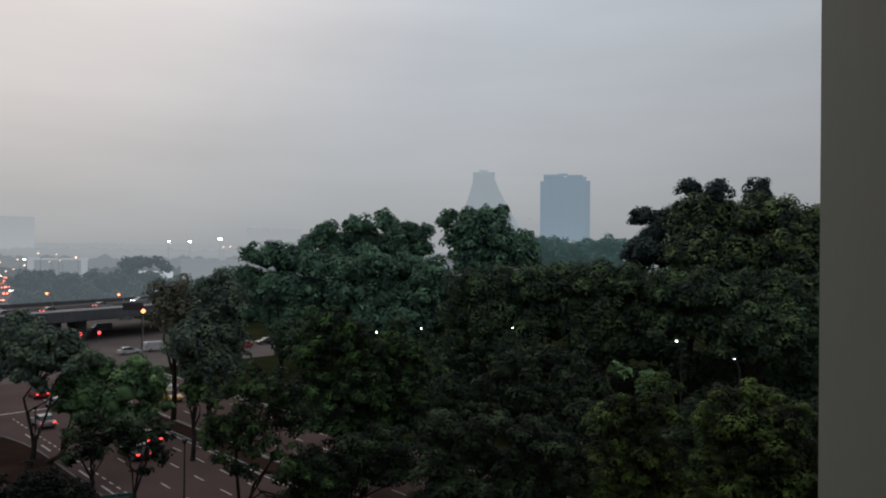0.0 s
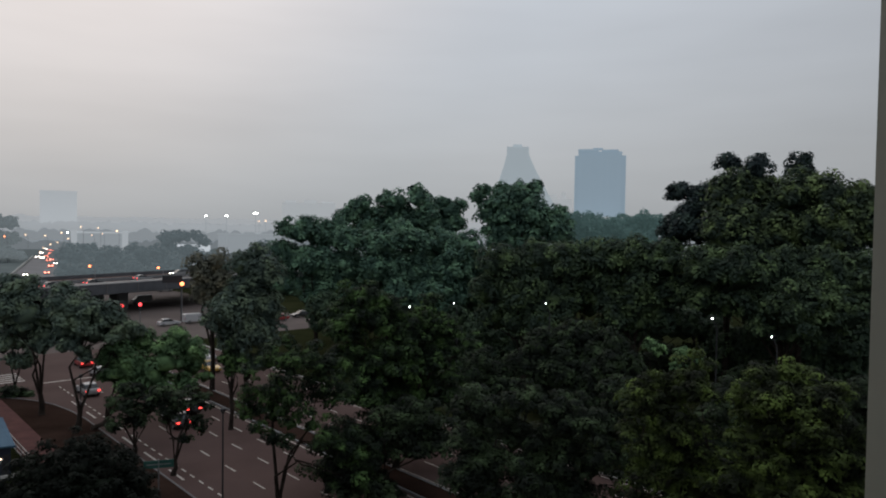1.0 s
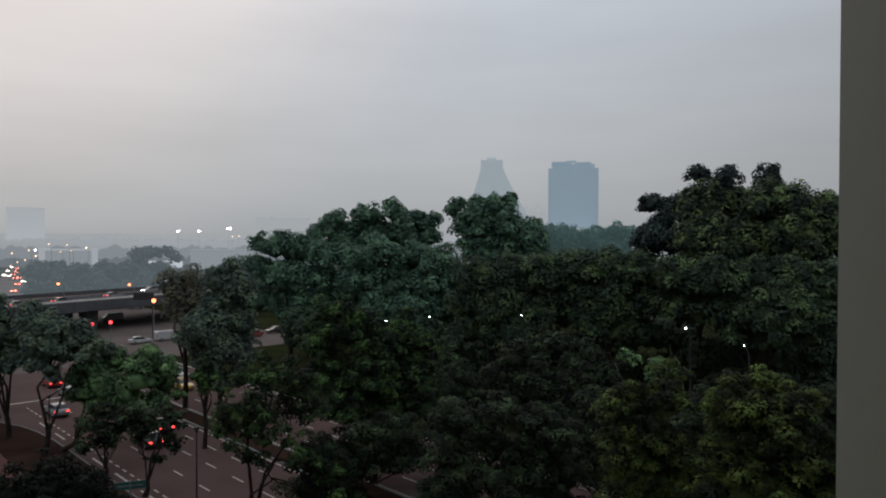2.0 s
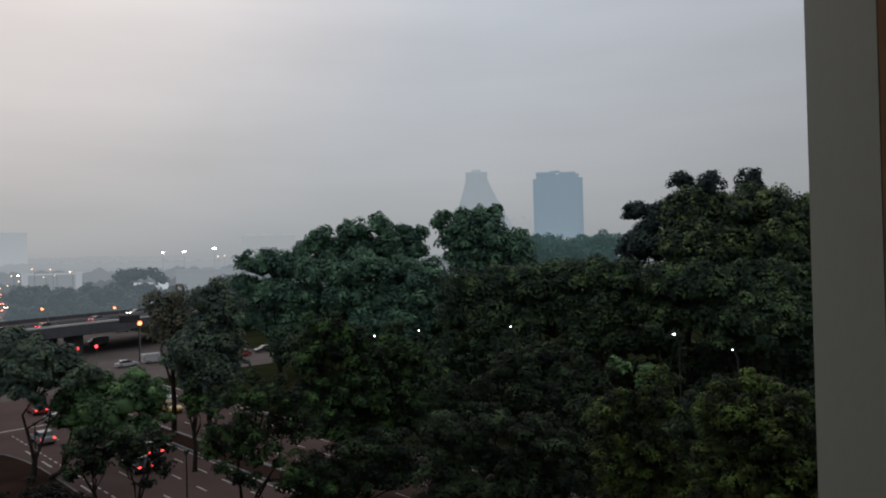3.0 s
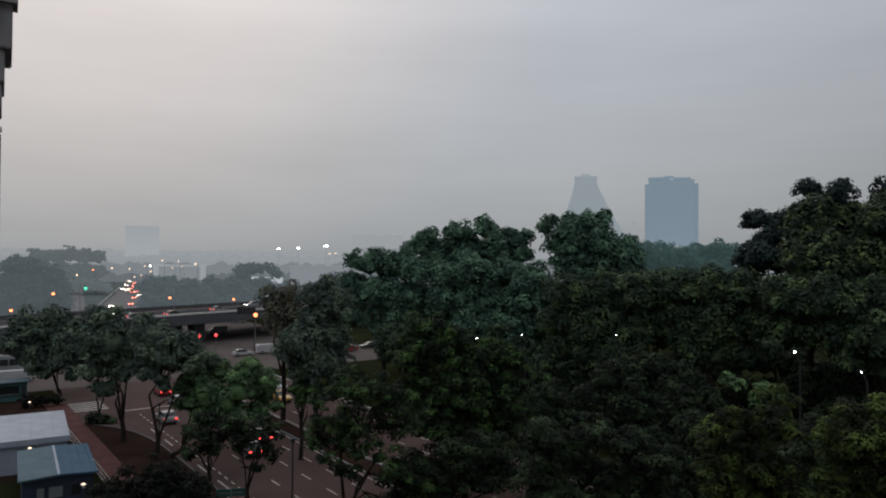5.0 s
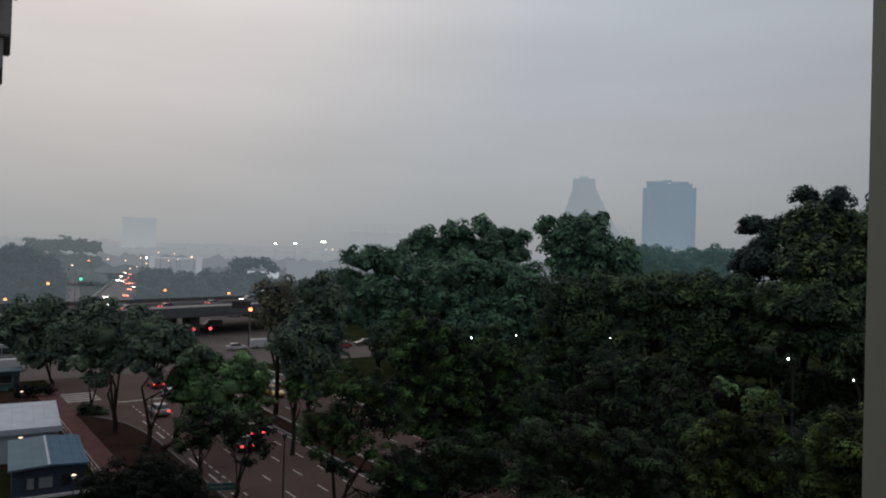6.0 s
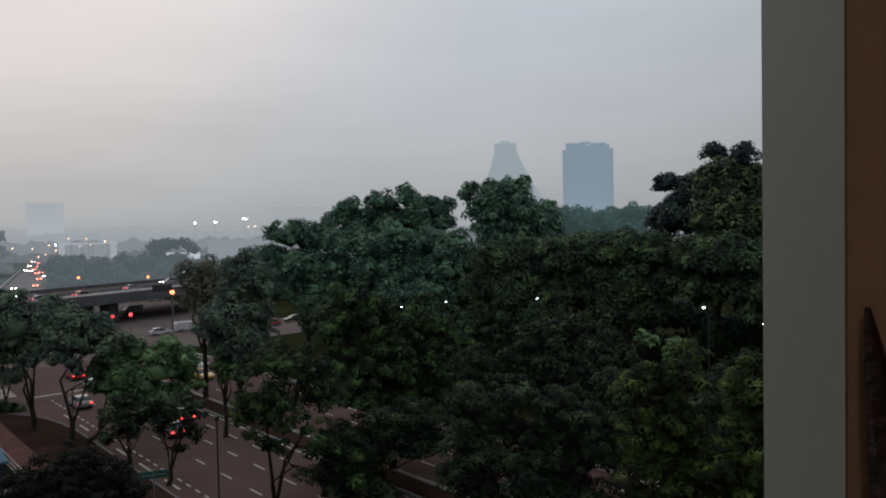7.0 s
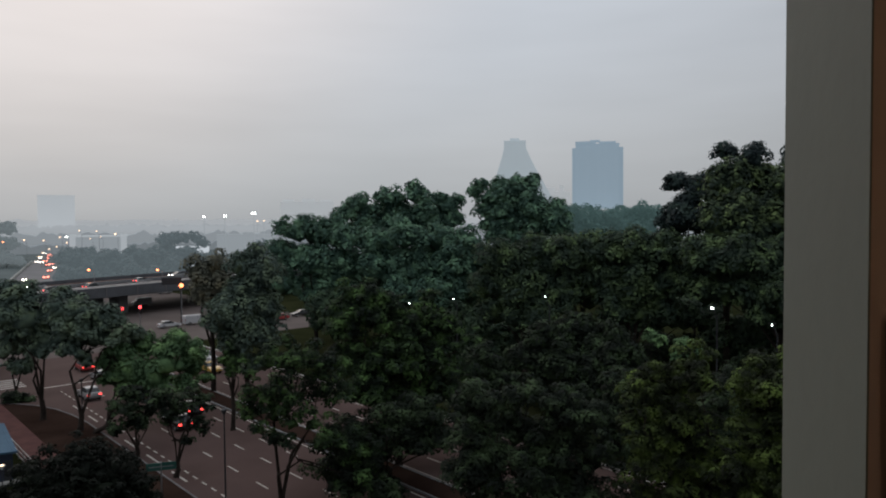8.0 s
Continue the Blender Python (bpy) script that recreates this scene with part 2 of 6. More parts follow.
def tube(bm, pts, radii, n=7):
    """A bent, tapered limb through the points."""
    rings = []
    for i, p in enumerate(pts):
        t = (pts[min(i + 1, len(pts) - 1)] - pts[max(i - 1, 0)]).normalized()
        side = t.orthogonal().normalized()
        up = t.cross(side)
        rings.append([bm.verts.new(p + radii[i] * (math.cos(6.2832 * k / n) * side + math.sin(6.2832 * k / n) * up)) for k in range(n)])
    for a, b in zip(rings, rings[1:]):
        k0 = min(range(n), key=lambda k: (b[k].co - a[0].co).length)
        for k in range(n):
            bm.faces.new((a[k], a[(k + 1) % n], b[(k + 1 + k0) % n], b[(k + k0) % n]))
    bm.faces.new(rings[-1])
    return bm


def ball(bm, c, r, sub=2, squash=1.0):
    bmesh.ops.create_icosphere(bm, subdivisions=sub, radius=r, matrix=Matrix.Translation(c) @ Matrix.Diagonal((1, 1, squash, 1)))
    return bm


def slab(bm, pts, z0, z1):
    """An upright prism over a plan outline."""
    lo = [bm.verts.new((x, y, z0)) for x, y in pts]
    hi = [bm.verts.new((x, y, z1)) for x, y in pts]
    n = len(pts)
    bm.faces.new(hi)
    bm.faces.new(lo[::-1])
    for i in range(n):
        bm.faces.new((lo[i], lo[(i + 1) % n], hi[(i + 1) % n], hi[i]))
    bmesh.ops.recalc_face_normals(bm, faces=bm.faces)
    return bm


def road_xy(s, a):
    """Plan place from the avenue's own frame: s across it, a along it (away from the window)."""
    q = math.sqrt(0.5)
    return (s - a) * q, (s + a) * q


def polar(az, d, z=0.0):
    a = radians(az)
    return Vector((-math.sin(a) * d, math.cos(a) * d, z))


# ---- the room behind the window: axes turned 7 degrees clockwise ----
ROOM = Matrix.Translation((0.1801, 0.4313, 19.5)) @ pose(0, 0, 0, 0, 0, -7)
WT = 0.12
LEFT, RIGHT, BACK, HIGH = -2.0, 0.9, -3.4, 2.7
bm = bmesh.new()
box(bm, 0.001, RIGHT + 0.1, -WT, 0, 0, HIGH)
box(bm, LEFT - 0.1, LEFT + 0.2, -WT, 0, 0, HIGH)
box(bm, LEFT + 0.2, 0.001, -WT, 0, 0, 0.9)
box(bm, LEFT + 0.2, 0.001, -WT, 0, 2.3, HIGH)
solid("wall_north", bm, wall_paint, "plaster wall around the open window, tinted peach for warm lamp light", "wall", "structure", ROOM)
bm = one_box(0.0, 0.001, -WT, 0.002, 0.9, 2.3)
solid("window_reveal", bm, reveal_paint, "pale grey painted plaster reveal of the window opening", "reveal", "structure", ROOM)
solid("window_sill", one_box(LEFT + 0.2, 0.0, -WT - 0.03, 0.04, 0.9, 0.93, bevel=0.006), reveal_paint,
      "pale grey painted sill of the open window", "sill", "structure", ROOM)
solid("floor", one_box(LEFT - 0.1, RIGHT + 0.1, BACK - 0.1, 0, -0.12, 0), floor_tile, "brown tiled floor of the room", "floor", "structure", ROOM)
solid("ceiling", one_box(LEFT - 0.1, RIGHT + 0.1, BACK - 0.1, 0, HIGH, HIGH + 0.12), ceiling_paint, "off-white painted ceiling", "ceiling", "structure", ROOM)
solid("wall_east", one_box(RIGHT, RIGHT + 0.1, BACK, -WT, 0, HIGH), wall_paint, "plaster wall tinted peach for warm lamp light", "wall", "structure", ROOM)
solid("wall_west", one_box(LEFT - 0.1, LEFT, BACK, -WT, 0, HIGH), wall_paint, "plaster wall tinted peach for warm lamp light", "wall", "structure", ROOM)
solid("wall_south", one_box(LEFT - 0.1, RIGHT + 0.1, BACK - 0.1, BACK, 0, HIGH), wall_paint, "plaster wall tinted peach for warm lamp light", "wall", "structure", ROOM)
# unseen facade, widened and raised to keep sky light off the near trees
bm = bmesh.new()
for x0, x1, z0, z1 in ((-28, 26, -19.5, -0.125), (-28, 26, HIGH + 0.125, 24), (-28, LEFT - 0.104, -0.125, HIGH + 0.125), (RIGHT + 0.104, 26, -0.125, HIGH + 0.125)):
    box(bm, x0, x1, -0.3, 0, z0, z1)
solid("facade", bm, facade_paint, "unseen facade around the window, extended to block sky light", "facade", "structure", ROOM)

# ---- ground, avenue, junction ----
bm = bmesh.new()
bmesh.ops.create_grid(bm, x_segments=80, y_segments=80, size=4000)
solid("ground", bm, grass, "grass and bare earth running to the horizon, toned dark for tree shade", "ground", "structure")


def strip(name, s0, s1, a0, a1, z, mat, label, category):
    bm = slab(bmesh.new(), [road_xy(s0, a0), road_xy(s1, a0), road_xy(s1, a1), road_xy(s0, a1)], 0.0, z)
    return solid(name, bm, mat, label, category, "structure")


S0, S1, M0, M1, S2 = 21.4, 34.6, 34.6, 37.2, 50.0
strip("road", S0, S2, -4, 250, 0.02, asphalt, "grey asphalt avenue with worn lane lines", "road")
strip("road", -160, 84, 124, 160, 0.024, lifted_asphalt, "grey asphalt cross street at the junction", "road")
strip("road", 0, 84, 160, 236, 0.02, lifted_asphalt, "grey paved ground under and beyond the overpass", "road")
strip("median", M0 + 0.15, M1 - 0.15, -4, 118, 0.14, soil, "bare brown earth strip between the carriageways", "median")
strip("kerb", M0, M0 + 0.15, -4, 118, 0.16, grey_concrete, "grey concrete kerb of the median", "kerb")
strip("kerb", M1 - 0.15, M1, -4, 118, 0.16, grey_concrete, "grey concrete kerb of the median", "kerb")
strip("kerb", S0 - 0.15, S0, -4, 80, 0.16, mid_grey_concrete, "grey concrete kerb of the avenue", "kerb")
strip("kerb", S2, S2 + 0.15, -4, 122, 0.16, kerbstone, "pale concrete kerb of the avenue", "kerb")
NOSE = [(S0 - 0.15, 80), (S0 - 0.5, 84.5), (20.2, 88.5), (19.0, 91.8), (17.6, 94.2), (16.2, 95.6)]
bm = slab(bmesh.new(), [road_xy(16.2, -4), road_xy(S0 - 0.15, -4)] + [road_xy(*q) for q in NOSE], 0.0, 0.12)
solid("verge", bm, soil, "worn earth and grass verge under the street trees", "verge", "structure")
bm = bmesh.new()
for (p, q) in zip(NOSE, NOSE[1:]):
    slab(bm, [road_xy(*p), road_xy(p[0] + 0.16, p[1] + 0.05), road_xy(q[0] + 0.16, q[1] + 0.05), road_xy(*q)], 0.0, 0.16)
solid("kerb", bm, mid_grey_concrete, "curved grey concrete kerb at the nose of the verge", "kerb", "structure")
strip("footpath", 13.6, 16.2, -4, 112, 0.10, paver, "red paved footpath beside the fence", "pavement")
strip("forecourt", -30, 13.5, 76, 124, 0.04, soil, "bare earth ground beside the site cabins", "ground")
strip("lawn", S2 + 6, S2 + 40, 40, 100, 0.03, grass, "park lawn toned dark for the shade of the trees", "lawn")

# lane lines
dash = bmesh.new()
for s in (26.4, 29.5, 32.1, 40.4, 43.6, 46.8):
    a = -2.0
    while a < 98:
        slab(dash, [road_xy(s - 0.07, a), road_xy(s + 0.07, a), road_xy(s + 0.07, a + 2.0), road_xy(s - 0.07, a + 2.0)], 0.021, 0.026)
        a += 5.2
a = 20.0
while a < 98:
    slab(dash, [road_xy(23.1, a), road_xy(23.25, a), road_xy(23.25, a + 0.9), road_xy(23.1, a + 0.9)], 0.021, 0.026)
    a += 1.8
for a in (56, 62, 68, 74, 80, 86):
    slab(dash, [road_xy(22.2, a), road_xy(22.4, a), road_xy(22.4, a + 3.2), road_xy(22.2, a + 3.2)], 0.021, 0.026)
solid("lane_markings", dash, roadpaint, "worn white dashed lane lines on the asphalt", "road marking", "structure")
line = bmesh.new()
for s in (M0 - 0.45, M1 + 0.35, S2 - 0.5):
    slab(line, [road_xy(s, -3), road_xy(s + 0.13, -3), road_xy(s + 0.13, 100), road_xy(s, 100)], 0.021, 0.026)
slab(line, [road_xy(S0 + 0.5, 101.5), road_xy(M0 - 0.4, 101.5), road_xy(M0 - 0.4, 101.9), road_xy(S0 + 0.5, 101.9)], 0.021, 0.026)
solid("edge_lines", line, roadpaint, "worn white edge and stop lines on the asphalt", "road marking", "structure")
zebra = bmesh.new()
for k in range(5):
    slab(zebra, [road_xy(16.4, 104.4 + k * 1.35), road_xy(20.6, 104.4 + k * 1.35), road_xy(20.6, 104.95 + k * 1.35), road_xy(16.4, 104.95 + k * 1.35)], 0.05, 0.056)
strip("slip_road", 16.2, S0, 80, 124, 0.045, asphalt, "asphalt slip lane at the crossing", "road")
solid("zebra_crossing", zebra, roadpaint, "worn white zebra crossing stripes", "road marking", "structure")

# ---- overpass across the avenue: a wide deck with two carriageways ----
OV = Matrix.Translation((-82.0, 157.0, 0)) @ pose(0, 0, 0, 0, 0, 63)
ov = thing("overpass", OV, "wide grey concrete road overpass with pale rail", "overpass", kind="structure")
part("deck", one_box(-140, 115, 0, 26, 5.6, 6.6), asphalt, ov, "dark asphalt deck")
for y in (2.0, 8.0, 14.0, 20.0):
    part("girder", one_box(-140, 115, y, y + 3.0, 4.5, 5.6), grey_concrete, ov)
part("parapet", one_box(-140, 115, -0.3, 0.0, 4.9, 7.2), blue_grey_concrete, ov)
part("parapet", one_box(-140, 115, 26.0, 26.3, 5.2, 7.5), blue_grey_concrete, ov)
part("handrail", one_box(-140, 115, -0.36, 0.06, 7.2, 7.62), lit_rail, ov, "pale rail along the parapet, brightened as if lamp-lit")
part("median_barrier", one_box(-140, 115, 12.8, 13.2, 6.6, 7.4), grey_concrete, ov, "grey concrete barrier between the carriageways")
for k in range(26):
    part("parapet_post", one_box(-100 + 8 * k - 0.15, -100 + 8 * k + 0.15, -0.38, -0.3, 4.9, 7.2), mid_grey_concrete, ov)
for x in (-100, -65, -30, 5, 40, 75):
    part("pier", box(bmesh.new(), x - 1.5, x + 1.5, 6.5, 10.0, 0, 4.5, bevel=0.25), grey_concrete, ov)
    part("pier", box(bmesh.new(), x - 1.5, x + 1.5, 16.0, 19.5, 0, 4.5, bevel=0.25), grey_concrete, ov)


# ---- far roads that lead away beyond the overpass ----
def far_plan(corners):
    return [tuple(polar(az, d)[:2]) for az, d in corners]


# pale sheet laid over the dark ground to imitate haze
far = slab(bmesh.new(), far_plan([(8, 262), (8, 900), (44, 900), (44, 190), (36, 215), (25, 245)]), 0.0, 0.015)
solid("far_scrub", far, hazy_grass, "pale ground sheet imitating haze over scrub beyond the overpass", "ground", "structure")
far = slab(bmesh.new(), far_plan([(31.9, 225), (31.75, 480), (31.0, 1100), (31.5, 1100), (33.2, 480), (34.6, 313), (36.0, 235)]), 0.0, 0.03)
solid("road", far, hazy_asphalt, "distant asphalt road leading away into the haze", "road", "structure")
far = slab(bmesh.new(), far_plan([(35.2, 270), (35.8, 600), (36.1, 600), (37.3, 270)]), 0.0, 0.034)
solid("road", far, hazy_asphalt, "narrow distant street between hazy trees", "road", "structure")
rail = slab(bmesh.new(), far_plan([(34.75, 300), (33.25, 480), (33.3, 480), (34.85, 300)]), 0.0, 1.1)
solid("guard_rail", rail, concrete, "pale guard rail beside the distant road", "guard rail", "structure")

# ---- trees ----
rng = np.random.default_rng(7)


def leaf_cloud(lobes, leaf, flat, fine, keep):
    """Leaves on the flat-bottomed heads of foliage that stand out from each lobe of a crown."""
    cs, ns = [], []
    for (x, y, z, r) in lobes:
        k = int(np.clip(2.5 * (r / 0.8 / fine) ** 2, 8, 34 if fine >= 1 else 60))
        i = np.arange(k) + 0.5
        zz = 1 - 1.65 * i / k
        ph = i * 2.39996 + rng.uniform(0, 6.28)
        ring = np.sqrt(np.maximum(0, 1 - zz * zz))
        dirs = np.stack([ring * np.cos(ph), ring * np.sin(ph), zz], 1) + rng.normal(0, 0.16, (k, 3))
        for d in dirs[rng.random(k) < keep]:
            rs = min(0.55 * r, (r * rng.uniform(0.12, 0.2) + rng.uniform(0.24, 0.5)) * fine)
            c = np.array((x, y, z)) + d * r * rng.uniform(0.42, 0.76 if fine > 1 else 0.95)
            n = max(12, int(6.1 * rs * rs / (leaf * leaf * 0.62)))
            v = rng.normal(0, 1, (n, 3))
            v /= np.linalg.norm(v, axis=1)[:, None]
            v[:, 2] = np.where(v[:, 2] < -0.4, -v[:, 2], v[:, 2])
            lump = 1 + 0.22 * np.sin(v[:, :1] * 5 + ph[0]) * np.sin(v[:, 1:2] * 5 + d[0] * 9)
            rad = rs * lump * rng.uniform(0.84, 1.1, (n, 1))
            cs.append(c + v * rad * np.array((1.06, 1.06, flat)))
            ns.append(v)
    c, n = np.concatenate(cs), np.concatenate(ns)
    n = n + np.array((0, 0, 0.45)) + rng.normal(0, 0.2, n.shape)
    n /= np.linalg.norm(n, axis=1)[:, None]
    t = np.cross(n, rng.normal(0, 1, n.shape))
    t /= np.linalg.norm(t, axis=1)[:, None] + 1e-9
    b = np.cross(n, t)
    size = leaf * rng.uniform(0.7, 1.35, (len(c), 1))
    quad = np.stack([c - t * size * 0.62, c - b * size * 0.5 - n * size * 0.1, c + t * size * 0.62, c + b * size * 0.5 - n * size * 0.1], 1)
    return quad.reshape(-1, 3)


def quads_to_mesh(name, verts, cores, fill):
    core = bmesh.new()
    for (x, y, z, r) in cores:
        ball(core, (x, y, z - 0.1 * r), r * fill, 1, 0.9)
    cv = np.array([v.co[:] for v in core.verts]) + rng.normal(0, 0.12, (len(core.verts), 3))
    cf = np.array([[v.index for v in f.verts] for f in core.faces]) + len(verts)
    core.free()
    nq = len(verts) // 4
    me = bpy.data.meshes.new(name)
    allv = np.concatenate([verts, cv])
    me.vertices.add(len(allv))
    me.vertices.foreach_set("co", allv.astype(np.float32).ravel())
    loops = np.concatenate([np.arange(nq * 4), cf.ravel()]).astype(np.int32)
    me.loops.add(len(loops))
    me.loops.foreach_set("vertex_index", loops)
    me.polygons.add(nq + len(cf))
    starts = np.concatenate([np.arange(nq) * 4, nq * 4 + 3 * np.arange(len(cf))]).astype(np.int32)
    me.polygons.foreach_set("loop_start", starts)
    me.update(calc_edges=True)
    me.validate()
    return me


def tree(name, label, x, y, leaves, lobes, lean=0.0, low_fork=1.0):
    """A tree: tapered trunk with limbs to its lobes, and a crown of leaves. Lobes: across, depth, height, radius."""
    d = math.hypot(x, y)
    turn = math.degrees(math.atan2(-x, y))
    root = thing(name, pose(x, y, 0, 0, 0, turn), label, "bush" if name == "bush" else "tree",
                 {"tree": "street and park trees", "far_tree": "distant trees"}.get(name, ""))
    full = list(lobes)
    for (a, b, z, r) in lobes[::2]:
        if r > 0.022 * d and name == "tree" and len(lobes) < 26:
            full.append((a * 0.9, b + 1.5 * r, z - 0.35 * r, r * 0.95))
    if name != "bush" and len(lobes) < 26:
        for p, q in zip(lobes, lobes[1:]):
            if math.dist(p[:3], q[:3]) < 2.6 * (p[3] + q[3]) / 2:
                full.append(tuple((u + v) / 2 for u, v in zip(p, q))[:2] + ((p[2] + q[2]) / 2 - 0.3, 0.4 * (p[3] + q[3])))
    sparse = low_fork < 1 and d < 90
    leaf = max(0.13, d * 0.0032)
    fine = 0.62 if leaves is gloom else 1.4 if d > 75 else 1.0
    me = quads_to_mesh("crown", leaf_cloud(full, leaf, 0.95 if d > 75 else 0.72, fine, 0.66 if sparse else 1.0), full, 0.68 if d > 75 or fine < 1 else 0.22 if sparse else 0.4)
    me.materials.append(leaves)
    crown = new("crown", me)
    crown.parent = root
    bm = bmesh.new()
    low = min(l[2] - l[3] for l in lobes)
    high = max(l[2] for l in lobes)
    fork = max(1.2, min(0.62 * low + 1.0, 0.45 * high)) if name != "bush" else 0.3
    fork *= low_fork
    thick = 0.011 * high + 0.13 if name != "bush" else 0.1
    mid_a = sum(l[0] for l in lobes) / len(lobes)
    base = Vector((mid_a - lean, 0, 0))
    top = Vector((mid_a - lean * 0.75, 0, fork))
    tube(bm, [base - Vector((0, 0, 0.15)), base + Vector((0, 0, 0.25)), base.lerp(top, 0.5) + Vector((0.1, 0, 0)), top],
         [thick * 1.5, thick * 1.1, thick * 0.95, thick * 0.85], 9)
    ends = []
    step = max(1, len(lobes) // (4 if low_fork < 1 else 7))
    for k, (a, b, z, r) in enumerate(lobes):
        end = Vector((a, b, z))
        if k % step == 0:
            start, w = base.lerp(top, rng.uniform(0.72, 0.99)), 0.55
        else:
            start, w = min((e.lerp(top, 0.45) for e in ends), key=lambda q: (q - end).length), 0.26
        way = end - start
        m1 = start + Vector((way.x * 0.24, way.y * 0.24, way.z * 0.4)) + Vector((rng.normal(0, 0.07), rng.normal(0, 0.07), 0.05)) * way.length
        m2 = start + way * 0.66 + Vector((rng.normal(0, 0.07), rng.normal(0, 0.07), 0.05)) * way.length
        tube(bm, [start, m1, m2, end], [thick * w, thick * w * 0.72, thick * w * 0.45, thick * 0.07], 6)
        if k % step == 0:
            ends.append(end)
    part("trunk", bm, far_bark if name == "far_tree" else bark, root)
    return root


# tall crown split by height: dark leaves for backlit heads, yellow-green for lit
TALL = ([(-5.6, 0.2, 30.6, 1.6), (-4.5, -0.9, 30.2, 1.1), (-4.8, 1.1, 30.1, 0.9), (-4.6, -0.7, 30.0, 0.8), (-2.0, -1.6, 29.4, 2.0), (-2.9, 0.6, 28.8, 1.3), (-1.6, 5.6, 31.1, 1.3), (-1.5, 4.7, 31.0, 1.1), (3.6, 3.8, 29.9, 2.0), (4.3, -0.7, 28.8, 1.2), (4.1, 2.5, 30.8, 1.1), (4.2, -0.3, 28.7, 1.1), (-11.7, -0.9, 26.3, 1.6), (-12.7, -0.6, 26.9, 0.9), (-12.7, -0.5, 25.8, 1.0), (-11.6, 1.7, 27.3, 1.0), (-8.9, 1.7, 25.8, 2.3), (-9.6, 1.1, 24.6, 1.1), (-10.3, 1.5, 26.5, 1.2), (-9.2, -2.1, 24.5, 1.1), (-5.1, -1.4, 26.1, 3.3), (-4.8, 0.0, 24.2, 2.2), (-5.2, 0.8, 24.2, 2.3), (-4.0, 1.8, 24.5, 2.1)] +
     [(-0.2, 2.8, 25.8, 3.3), (1.8, -3.5, 25.4, 1.9), (1.9, 0.7, 25.8, 1.9), (-2.1, 1.6, 26.7, 1.9), (4.6, 0.0, 26.1, 3.4), (2.4, -2.5, 26.0, 1.9), (2.5, 0.0, 26.5, 2.2), (6.4, -2.8, 25.6, 2.1), (9.3, 1.4, 24.2, 3.3), (9.5, 1.5, 26.0, 1.9), (11.0, -0.1, 24.4, 2.2), (10.1, -1.4, 22.7, 1.6), (10.9, 0.7, 25.5, 1.3), (11.5, 0.0, 25.1, 0.7), (10.3, 1.2, 25.7, 0.9), (11.2, 0.6, 26.2, 0.6), (11.1, -0.5, 21.3, 2.4), (11.5, -0.6, 22.5, 1.3), (10.0, -0.6, 22.2, 1.4), (11.2, -0.7, 20.0, 1.3), (-10.3, -2.6, 21.8, 3.0), (-12.7, -0.8, 21.8, 1.5), (-9.1, 0.1, 20.5, 1.5), (-10.0, -2.8, 23.5, 1.9)] +
     [(-4.7, -5.5, 21.1, 3.9), (-6.2, -1.2, 18.9, 2.0), (-4.1, -3.0, 23.3, 2.1), (-2.9, -2.0, 19.4, 2.6), (0.6, -2.6, 21.1, 3.7), (-1.8, -3.6, 20.9, 2.1), (2.2, 2.2, 22.9, 2.0), (-1.8, -4.7, 21.2, 2.0), (5.2, -2.7, 21.2, 3.9), (7.4, -3.4, 21.9, 2.1), (7.7, -1.0, 21.2, 2.2), (7.1, -3.2, 20.0, 2.2), (-12.3, -0.8, 19.7, 2.2), (-12.0, -0.1, 18.4, 1.2), (-13.4, -0.8, 20.7, 1.1), (-12.8, -0.4, 18.4, 1.3), (-2.1, 0.8, 17.6, 3.2), (-0.1, -5.5, 17.2, 1.7), (-1.1, -5.8, 19.4, 1.9), (-0.2, -4.5, 18.6, 1.5), (4.1, -0.3, 17.1, 3.2), (6.0, -1.2, 17.4, 1.6), (4.5, -4.1, 15.6, 1.9), (2.6, -3.6, 18.4, 1.9)])
tree("tree", "tall broadleaf tree rising above the park canopy, its backlit heads coloured dark green", 39.4, 96.3, dusk,
     [l for l in TALL if l[2] > 27.8 or l[0] < -8] +
     [(-6.5, 4, 25.5, 3.2), (-1.0, 5, 25.0, 4.0), (4.5, 5, 24.5, 4.0), (9.5, 4, 22.5, 3.6), (-6.0, 4, 20.5, 4.0), (1.0, 5, 19.5, 4.5), (8.0, 4, 18.0, 4.0)])
tree("tree", "tall tree with heavy hanging foliage heads, coloured yellowish green as if lit", 38.6, 93.6, deep,
     [l for l in TALL if not (l[2] > 27.8 or l[0] < -8)])
